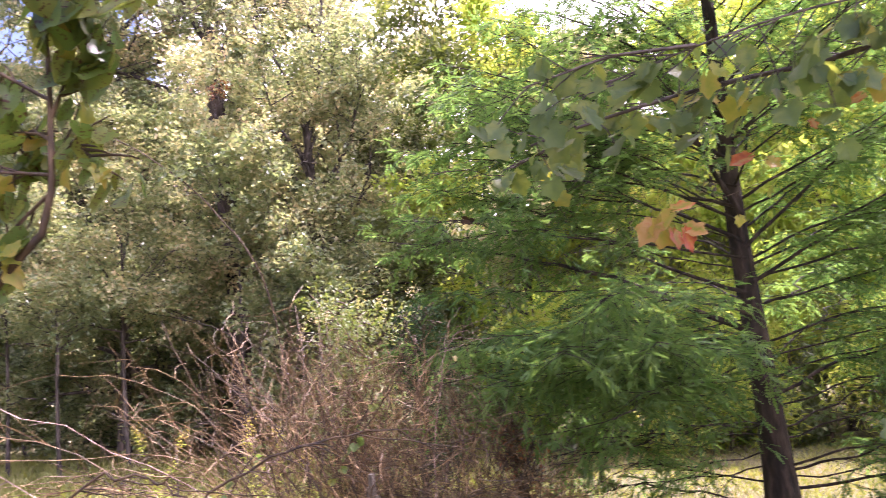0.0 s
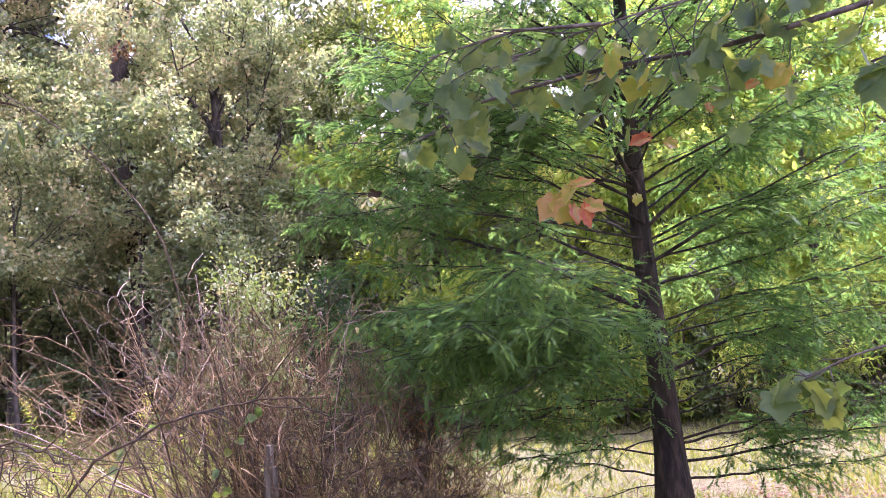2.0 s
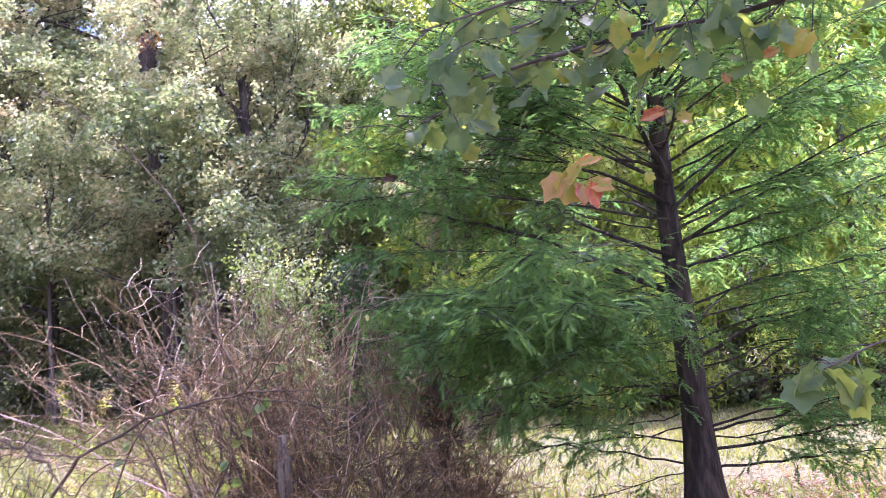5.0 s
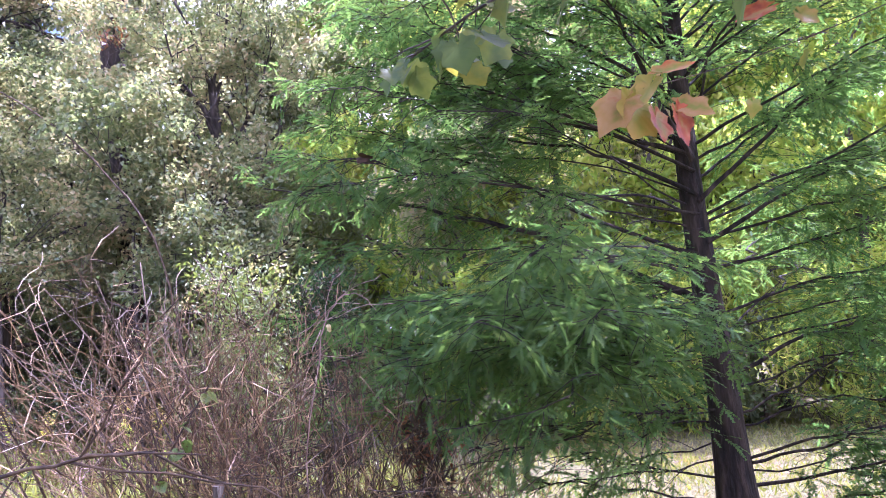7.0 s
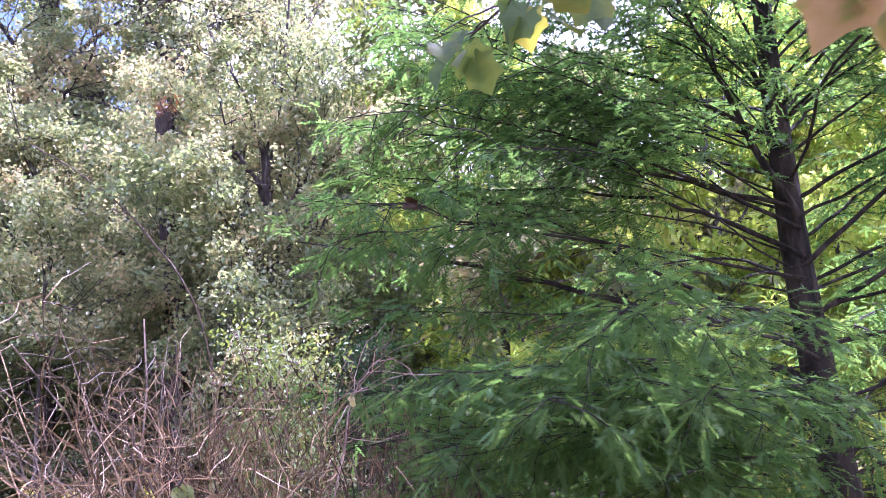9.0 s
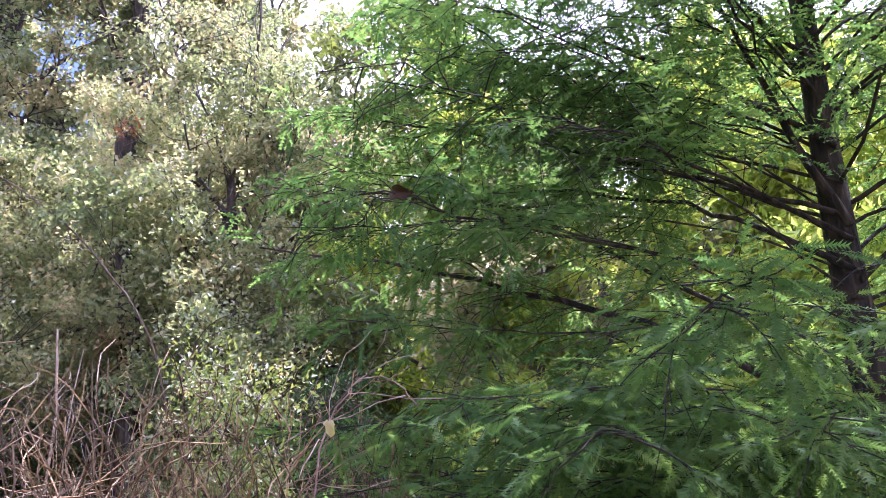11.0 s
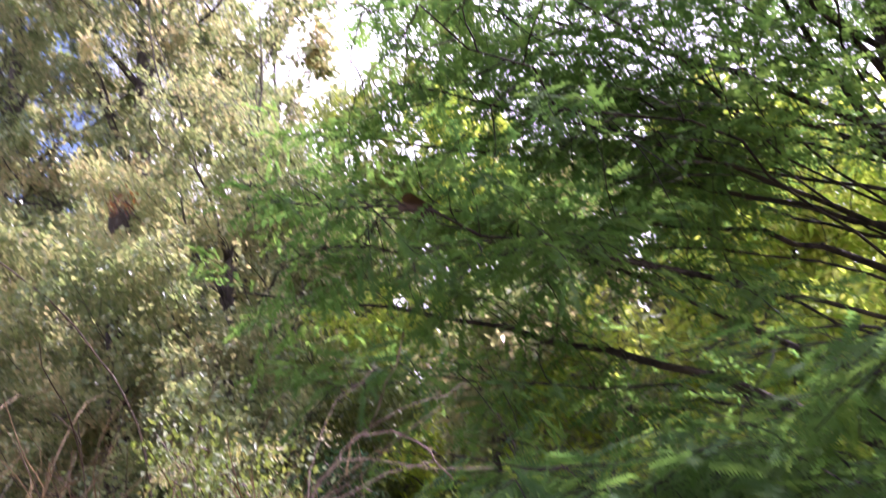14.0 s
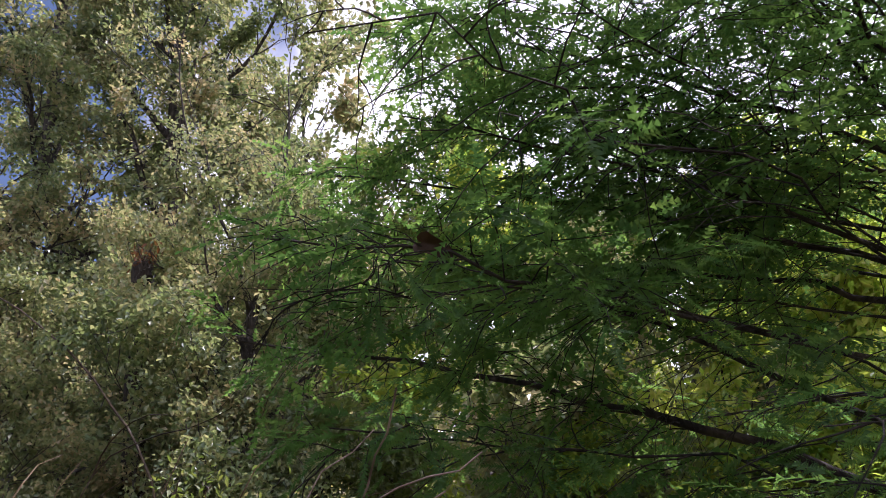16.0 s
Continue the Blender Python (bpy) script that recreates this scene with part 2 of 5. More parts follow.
class Geo:
    """Collects triangles."""

    def __init__(self):
        self.v, self.f, self.n = [], [], 0

    def add(self, v, f):
        self.v.append(np.asarray(v, float).reshape(-1, 3)); self.f.append(np.asarray(f, int).reshape(-1, 3) + self.n)
        self.n += len(self.v[-1])

    def mesh(self, name, mat, smooth=False):
        v, f = np.concatenate(self.v), np.concatenate(self.f)
        me = bpy.data.meshes.new(name)
        me.vertices.add(len(v)); me.vertices.foreach_set("co", v.astype(np.float32).ravel())
        me.loops.add(3 * len(f)); me.loops.foreach_set("vertex_index", f.astype(np.int32).ravel())
        me.polygons.add(len(f)); me.polygons.foreach_set("loop_start", np.arange(0, 3 * len(f), 3, dtype=np.int32))
        me.polygons.foreach_set("use_smooth", np.full(len(f), smooth))
        me.update(calc_edges=True)
        me.materials.append(mat)
        return me


def part(name, geo, mat, parent=None, label="", smooth=False):
    ob = new(name, geo.mesh(name, mat, smooth) if isinstance(geo, Geo) else geo)
    if parent is not None:
        ob.parent = parent
    return tagged(ob, label)


def thing(name, at, label, category, group="", kind=""):
    ob = new(name)
    ob.location = at
    ob.empty_display_size = 0.2
    return tagged(ob, label, category, group, kind)


def unit(v):
    v = np.asarray(v, float)
    return v / (np.linalg.norm(v, axis=-1, keepdims=True) + 1e-9)


def tube(geo, pts, radii, sides=5, cap=True):
    """A tapered tube along a path."""
    p = np.asarray(pts, float); k = len(p)
    r = np.asarray(radii, float)
    if r.ndim == 0:
        r = np.full(k, float(r))
    d = unit(np.gradient(p, axis=0))
    ref = np.array([0.0, 0.0, 1.0]) if abs(d[:, 2]).mean() < 0.8 else np.array([1.0, 0.0, 0.0])
    a = unit(np.cross(d, ref)); b = np.cross(d, a)
    ang = np.arange(sides) * 2 * np.pi / sides
    v = p[:, None] + r[:, None, None] * (np.cos(ang)[None, :, None] * a[:, None] + np.sin(ang)[None, :, None] * b[:, None])
    i, j = np.meshgrid(np.arange(k - 1), np.arange(sides), indexing="ij")
    jn = (j + 1) % sides
    q = np.stack([i * sides + j, i * sides + jn, (i + 1) * sides + jn, (i + 1) * sides + j], -1).reshape(-1, 4)
    f = np.concatenate([q[:, [0, 1, 2]], q[:, [0, 2, 3]]])
    v = v.reshape(-1, 3)
    if cap:
        v = np.concatenate([v, p[-1:] + d[-1] * r[-1] * 0.5])
        e = (k - 1) * sides + np.arange(sides)
        f = np.concatenate([f, np.stack([e, np.roll(e, -1), np.full(sides, k * sides)], -1)])
    geo.add(v, f)


def scatter(geo, tmpl_v, tmpl_f, pos, along, normal, size):
    """Copies of a leaf shape: its +x goes along, its +z along normal."""
    pos, along, normal = np.asarray(pos, float), unit(along), np.asarray(normal, float)
    side = unit(np.cross(normal, along)); up = np.cross(along, side)
    size = np.broadcast_to(np.asarray(size, float), (len(pos),))
    t = tmpl_v[None] * size[:, None, None]
    v = pos[:, None] + t[..., :1] * along[:, None] + t[..., 1:2] * side[:, None] + t[..., 2:] * up[:, None]
    f = tmpl_f[None] + (np.arange(len(pos)) * len(tmpl_v))[:, None, None]
    geo.add(v.reshape(-1, 3), f.reshape(-1, 3))


def wander(start, direction, length, n, wobble=0.1, sag=0.0, r=rng):
    """A wandering path of n points."""
    d = unit(direction); p = [np.asarray(start, float)]
    for i in range(n - 1):
        d = unit(d + r.normal(0, wobble, 3) + np.array([0, 0, -sag / n]))
        p.append(p[-1] + d * length / (n - 1))
    return np.array(p)


def along_path(p, t):
    """Points and directions at fractions t of a path."""
    t = np.clip(np.asarray(t, float), 0, 0.9999) * (len(p) - 1)
    i = t.astype(int); w = (t - i)[:, None]
    return p[i] * (1 - w) + p[i + 1] * w, unit(p[i + 1] - p[i])


# leaf shapes: tip along +x
OAK6_V = np.array([(0, 0, 0), (0.3, 0.17, 0.03), (0.72, 0.2, 0.0), (1, 0, -0.10), (0.72, -0.2, 0.0), (0.3, -0.17, 0.03), (0.55, 0, -0.05)])
OAK6_F = np.array([(0, 6, 1), (1, 6, 2), (2, 6, 3), (3, 6, 4), (4, 6, 5), (5, 6, 0)])
SIMPLE_V = np.array([(0, 0, 0), (0.45, 0.22, 0.05), (1, 0, -0.1), (0.45, -0.22, 0.05)])
SIMPLE_F = np.array([(0, 2, 1), (0, 3, 2)])
OAK_V, OAK_F = np.array([(0, 0, 0), (0.58, 0.33, 0.09), (1, 0, -0.14), (0.52, -0.32, 0.06)]), SIMPLE_F
WILLOW_V = SIMPLE_V * np.array([1, 0.45, 1])
BLADE_V = np.array([(0, 0.035, 0), (0, -0.035, 0), (0.55, -0.02, 0.03), (0.55, 0.02, 0.03), (1, 0, 0.14)])
BLADE_F = np.array([(0, 1, 2), (0, 2, 3), (3, 2, 4)])
SHORT_V, SHORT_F = np.array([(0, 0.06, 0), (0, -0.06, 0), (1, 0, 0.2)]), np.array([(0, 1, 2)])


def frond_shape(pairs=8):
    """A feather: flat needles in two rows along one drooping midrib."""
    x = np.linspace(0, 1, pairs + 1)
    v = [(k, 0, -0.06 * k * k) for k in x]
    f = []
    for i in range(pairs):
        m = (x[i] + x[i + 1]) / 2
        ln = 0.21 * (1 - 0.75 * abs(m - 0.42) ** 1.4) * (1.0 if i % 2 else 0.86)
        for q in (1, -1):
            v.append((m + ln * 0.6, q * ln * 0.85, -0.06 * m * m + 0.02 - 0.03 * (i % 3)))
            f.append((i, i + 1, len(v) - 1) if q > 0 else (i + 1, i, len(v) - 1))
    return np.array(v), np.array(f)


FROND_V, FROND_F = frond_shape(5)
FINE_V, FINE_F = frond_shape(12)


# ---- ground ----
def height(x, y):
    return 0.05 * np.sin(x * 0.7 + 1.0) * np.cos(y * 0.5) + 0.03 * np.sin(x * 1.9 + y * 1.3)


def build_ground():
    g = Geo()
    axis = np.concatenate([-np.geomspace(900, 22, 14), np.linspace(-20, 20, 81), np.geomspace(22, 900, 14)])
    x, y = np.meshgrid(axis, axis + 6, indexing="ij")
    fade = np.clip(1.5 - np.hypot(x, y - 6) / 30, 0, 1)
    z = height(x, y) * fade
    n = len(axis)
    i, j = np.meshgrid(np.arange(n - 1), np.arange(n - 1), indexing="ij")
    a = (i * n + j).ravel()
    g.add(np.stack([x, y, z], -1).reshape(-1, 3), np.concatenate([np.stack([a, a + n, a + n + 1], -1), np.stack([a, a + n + 1, a + 1], -1)]))
    tagged(part("ground", g, M_ground, None, smooth=True), "dry yellow-green lawn ground with straw patches and pinkish litter", "ground", kind="structure")


build_ground()


def grass(name, n, xr, yr, size, mat, label, keep=None, lean=0.5, shape=(BLADE_V, BLADE_F)):
    g = Geo()
    x, y = rng.uniform(*xr, n), rng.uniform(*yr, n)
    if keep is not None:
        k = keep(x, y); x, y = x[k], y[k]
    m = len(x)
    pos = np.stack([x, y, height(x, y) - 0.01], -1)
    up = np.stack([rng.normal(0, lean, m), rng.normal(0, lean, m), np.ones(m)], -1)
    nor = np.stack([rng.normal(0, 1, m), rng.normal(0, 1, m), np.zeros(m)], -1)
    scatter(g, shape[0] * np.array([1, 1.6, 1]), shape[1], pos, up, nor, rng.uniform(*size, m))
    tagged(part(name, g, mat), label, "grass", kind="stuff")


def clumpy(seed, cut):
    def keep(x, y):
        f = np.sin(x * 2.1 + seed) * np.cos(y * 1.7 - seed) + 0.6 * np.sin(x * 5.3 + y * 4.1 + seed)
        return f + rng.normal(0, 0.5, len(x)) > cut
    return keep


grass("lawn_grass", 80000, (-6, 9), (5.0, 13.5), (0.04, 0.11), M_grass, "short sunlit yellow-green lawn grass", clumpy(1.0, -0.6), 0.7, (SHORT_V, SHORT_F))
grass("dry_lawn_grass", 26000, (-6, 8), (4.5, 13), (0.03, 0.09), M_straw, "short dry straw-coloured grass between the green", clumpy(4.0, 0.1), 0.9, (SHORT_V, SHORT_F))
grass("meadow_grass", 30000, (-16, -1.2), (6.5, 20), (0.15, 0.42), M_grass, "tall unmown sunlit meadow grass", clumpy(2.0, -0.3), 0.45)
grass("thicket_grass", 9000, (-2.6, 0.5), (3.4, 6.5), (0.12, 0.38), M_grass, "long green grass growing round the bramble thicket", clumpy(3.0, 0.0), 0.4)


def litter():
    """Fallen needles and small leaves under the cypress."""
    g, m = Geo(), 26000
    x, y = rng.normal(1.0, 1.7, m), rng.normal(5.7, 0.9, m)
    pos = np.stack([x, y, height(x, y) + rng.uniform(0.002, 0.03, m)], -1)
    along = np.stack([rng.normal(0, 1, m), rng.normal(0, 1, m), rng.normal(0, 0.15, m)], -1)
    scatter(g, WILLOW_V * np.array([1, 1.5, 1]), SIMPLE_F, pos, along, np.array([0, 0, 1.0]) + rng.normal(0, 0.3, (m, 3)), rng.uniform(0.03, 0.075, m))
    tagged(part("leaf_litter", g, M_litter), "pinkish-brown fallen needles and leaves under the cypress", "leaf litter", kind="stuff")


litter()


# ---- bald cypress ----
TRUNK_X, TRUNK_Y = 1.02, 6.1
DEAD_LEAF = (-0.79, 5.225, 2.395)


def trunk_at(z):
    return np.array([TRUNK_X - 0.012 * z + 0.015 * math.sin(z * 2.0), TRUNK_Y + 0.03 * z + 0.01 * math.sin(z * 1.3), z])


def trunk_r(z):
    return 0.106 * max(0.06, 1 - z / 6.8) ** 1.05 + 0.085 * math.exp(-max(z, 0) / 0.28)


def clear_of_walk(p, gap=0.78):
    """True where a point keeps off the footpath past the thicket."""
    a, b = np.array([0.0, -0.3]), np.array([-0.47, 3.45])
    t = np.clip(((p[:, :2] - a) @ (b - a)) / ((b - a) @ (b - a)), 0, 1)
    d = np.linalg.norm(p[:, :2] - (a + t[:, None] * (b - a)), axis=1)
    return (d > gap) | (abs(p[:, 2] - 1.5) > 0.75)


def cypress_limb(tree, z0, az, length, rise, bend, lush=1.0, bare=0.3, seed=0, step=0.037, route=None, thick=0.8):
    """One limb with side twigs in a flat spray and its feathery leaves."""
    r = np.random.default_rng(seed + 100)
    a = radians(az)
    n = 15
    s = np.linspace(0, 1, n)
    start = trunk_at(z0)
    el = np.radians(rise + bend * s) + r.normal(0, 0.07 if z0 > 1.35 else 0.16, n)
    dz = np.concatenate([[0], np.cumsum(np.sin(el[:-1]) * length / (n - 1))])
    dr = np.concatenate([[0], np.cumsum(np.cos(el[:-1]) * length / (n - 1))])
    swing = a + np.cumsum(r.normal(0, 0.04, n)) + r.normal(0, 0.018, n)
    p = start + np.stack([dr * np.cos(swing), dr * np.sin(swing), dz + 0.012 * length * np.sin(s * 9 + seed)], -1)
    for _ in range(24):      # the crown narrows upwards
        if math.hypot(*(p[-1] - start)[:2]) > 2.9 - 0.6 * (p[-1][2] - 1.95):
            p, length = start + (p - start) * 0.95, length * 0.95
    if route is not None:    # a limb whose course is known
        p, _ = along_path(np.array(route, float), s)
        for _ in range(2):
            p[1:-1] = (p[:-2] + 2 * p[1:-1] + p[2:]) / 4
        p[1:] += r.normal(0, 0.008, (n - 1, 3))
        length = float(np.linalg.norm(np.diff(p, axis=0), axis=1).sum())
    r0 = (0.0035 + 0.0033 * length) * (1.0 if z0 > 1.35 else 0.7) * thick
    wood = Geo()
    tube(wood, p, r0 * (1 - 0.9 * s) + 0.0012, 6)
    pos, dirs, nrm, siz = [], [], [], []

    def fronds(tw, ln):
        m = max(3, int(ln / step))
        tt = np.linspace(0.1, 1, m)
        for k in (1, -1):
            c, dd = along_path(tw, tt + r.uniform(-0.02, 0.02, m))
            fl = np.stack([-dd[:, 1], dd[:, 0], np.zeros(m)], -1) * k
            pos.append(c + r.normal(0, 0.016, (m, 3)))
            dirs.append(dd * 0.6 + fl * r.uniform(0.4, 1.0, m)[:, None] + r.normal(0, 0.22, (m, 3)) * np.array([1, 1, 0.7]) + np.array([0, 0, -0.13]))
            nrm.append(np.array([0, 0, 1]) + r.normal(0, 0.55, (m, 3)))
            siz.append(r.uniform(0.055, 0.11, m) * (1.05 - 0.3 * tt))
        e, de = along_path(tw, [0.97])
        pos.append(e); dirs.append(de); nrm.append(np.array([[0, 0, 1.0]])); siz.append(np.array([0.09]))

    count = int(length / 0.09)
    for i in range(count):
        t = bare + (0.99 - bare) * (i + r.uniform(0, 0.8)) / count
        q, d = along_path(p, [t])
        q, d = q[0], d[0]
        sgn = 1 if i % 2 else -1
        flat = np.array([-d[1], d[0], 0.0]) * sgn
        out = unit(d * r.uniform(0.4, 0.9) + flat * r.uniform(0.6, 1.0) + np.array([0, 0, r.normal(-0.03, 0.17)]))
        ln = length * 0.25 * (1.12 - t) ** 0.7 * r.uniform(0.5, 1.3) + 0.08
        tw = wander(q, out, ln, 7, 0.16, 0.45, r)
        tube(wood, tw, np.linspace(0.0028, 0.001, 7), 3, False)
        leafy = r.uniform() < lush
        if leafy:
            fronds(tw, ln)
        for k in range(2 if ln > 0.2 else 1):
            c, dd = along_path(tw, [r.uniform(0.2, 0.85)])
            sd = unit(dd[0] * 0.7 + np.array([-dd[0][1], dd[0][0], 0.0]) * (1 if k else -1) * r.uniform(0.5, 1.1) + r.normal(0, 0.3, 3))
            sub = wander(c[0], sd, ln * r.uniform(0.35, 0.7), 5, 0.18, 0.5, r)
            tube(wood, sub, np.linspace(0.0018, 0.0008, 5), 3, False)
            if leafy:
                fronds(sub, ln * 0.5)
    limb = part("limb", wood, M_cyp_bark, tree, smooth=True)
    if pos:
        pos, dirs, nrm, siz = np.concatenate(pos), np.concatenate(dirs), np.concatenate(nrm), np.concatenate(siz)
        k = clear_of_walk(pos) & (np.linalg.norm((pos - DEAD_LEAF) * np.array([1, 0.35, 0.8]), axis=1) > 0.11)   # open round the caught leaf
        if not k.any():
            return
        leaves = Geo()
        near = ~clear_of_walk(pos, 2.0)
        for pick, fv, ff in ((k & near, FINE_V, FINE_F), (k & ~near, FROND_V, FROND_F)):
            if pick.any():
                scatter(leaves, fv, ff, pos[pick], dirs[pick], nrm[pick], siz[pick])
        part("foliage", leaves, M_cyp_leaf, limb, "feathery green cypress needles")


def bald_cypress():
    tree = thing("bald_cypress_tree", (0, 0, 0), "young bald cypress with straight brown trunk and feathery green sprays", "tree")
    g = Geo()
    z = np.concatenate([np.linspace(-0.1, 0.6, 8), np.linspace(0.8, 6.6, 24)])
    sides = 20
    ang = np.arange(sides) * 2 * np.pi / sides
    rows = []
    for k in z:
        flute = 1 + (0.09 * math.exp(-max(k, 0) / 0.3) + 0.012) * np.cos(ang * 5 + 0.7 + k * 0.4) + 0.018 * np.cos(ang * 3 + k * 5) + 0.012 * np.cos(ang * 7 - k * 9)
        rows.append(trunk_at(k) + trunk_r(k) * flute[:, None] * np.stack([np.cos(ang), np.sin(ang), 0 * ang], -1))
    n = len(z)
    i, j = np.meshgrid(np.arange(n - 1), np.arange(sides), indexing="ij")
    a, b = (i * sides + j).ravel(), (i * sides + (j + 1) % sides).ravel()
    g.add(np.concatenate(rows), np.concatenate([np.stack([a, b, b + sides], -1), np.stack([a, b + sides, a + sides], -1)]))
    part("trunk", g, M_cyp_bark, tree, "dark fibrous trunk flared at the base", smooth=True)
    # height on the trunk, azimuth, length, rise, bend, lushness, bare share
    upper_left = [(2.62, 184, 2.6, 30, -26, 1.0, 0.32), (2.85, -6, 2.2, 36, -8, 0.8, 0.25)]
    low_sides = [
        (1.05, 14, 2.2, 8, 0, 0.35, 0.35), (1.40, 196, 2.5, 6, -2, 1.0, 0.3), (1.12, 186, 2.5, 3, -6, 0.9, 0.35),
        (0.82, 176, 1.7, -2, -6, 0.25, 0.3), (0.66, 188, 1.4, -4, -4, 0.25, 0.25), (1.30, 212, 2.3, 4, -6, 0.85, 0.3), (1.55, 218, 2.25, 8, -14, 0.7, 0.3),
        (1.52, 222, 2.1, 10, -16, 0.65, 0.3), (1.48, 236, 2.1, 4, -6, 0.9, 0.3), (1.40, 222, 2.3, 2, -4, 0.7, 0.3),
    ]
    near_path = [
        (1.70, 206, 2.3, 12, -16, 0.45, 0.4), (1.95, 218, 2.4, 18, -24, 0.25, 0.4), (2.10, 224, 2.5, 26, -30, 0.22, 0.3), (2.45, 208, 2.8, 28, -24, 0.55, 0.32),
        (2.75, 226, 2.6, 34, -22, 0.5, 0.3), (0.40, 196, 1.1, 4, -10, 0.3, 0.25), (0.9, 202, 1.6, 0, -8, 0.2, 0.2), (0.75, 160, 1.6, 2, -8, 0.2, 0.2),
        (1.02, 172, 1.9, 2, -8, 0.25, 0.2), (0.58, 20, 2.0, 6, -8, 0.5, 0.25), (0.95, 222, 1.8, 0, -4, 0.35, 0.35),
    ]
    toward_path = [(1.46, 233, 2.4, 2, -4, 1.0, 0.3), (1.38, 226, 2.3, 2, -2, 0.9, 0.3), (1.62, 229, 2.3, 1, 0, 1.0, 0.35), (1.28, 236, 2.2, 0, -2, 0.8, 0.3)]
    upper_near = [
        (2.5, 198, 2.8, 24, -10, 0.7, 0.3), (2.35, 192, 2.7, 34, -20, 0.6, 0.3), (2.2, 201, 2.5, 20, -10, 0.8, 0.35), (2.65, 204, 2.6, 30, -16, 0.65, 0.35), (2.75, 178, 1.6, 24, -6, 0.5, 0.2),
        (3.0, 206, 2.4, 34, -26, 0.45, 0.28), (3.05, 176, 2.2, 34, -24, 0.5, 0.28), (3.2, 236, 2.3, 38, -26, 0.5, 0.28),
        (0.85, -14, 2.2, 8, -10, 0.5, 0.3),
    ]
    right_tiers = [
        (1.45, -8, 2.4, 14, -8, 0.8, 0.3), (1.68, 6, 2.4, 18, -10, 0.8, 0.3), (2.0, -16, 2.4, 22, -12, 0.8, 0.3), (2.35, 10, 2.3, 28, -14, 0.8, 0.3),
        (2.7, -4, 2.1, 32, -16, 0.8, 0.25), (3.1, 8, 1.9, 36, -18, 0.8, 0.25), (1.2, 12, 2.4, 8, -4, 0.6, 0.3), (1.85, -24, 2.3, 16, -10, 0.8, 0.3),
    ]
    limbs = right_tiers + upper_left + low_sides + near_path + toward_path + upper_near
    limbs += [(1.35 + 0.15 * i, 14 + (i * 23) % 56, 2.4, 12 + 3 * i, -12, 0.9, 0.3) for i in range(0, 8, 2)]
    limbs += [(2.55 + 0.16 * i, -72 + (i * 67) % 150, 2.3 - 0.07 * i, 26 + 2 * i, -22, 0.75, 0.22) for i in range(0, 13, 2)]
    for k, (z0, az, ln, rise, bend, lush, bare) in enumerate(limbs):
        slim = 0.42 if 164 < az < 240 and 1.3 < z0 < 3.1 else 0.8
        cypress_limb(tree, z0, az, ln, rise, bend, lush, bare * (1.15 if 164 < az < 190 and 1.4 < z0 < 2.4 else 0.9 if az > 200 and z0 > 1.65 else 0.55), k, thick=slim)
    # main limbs in the plane of the trunk: course, stoutness, lushness, bare share
    y = TRUNK_Y
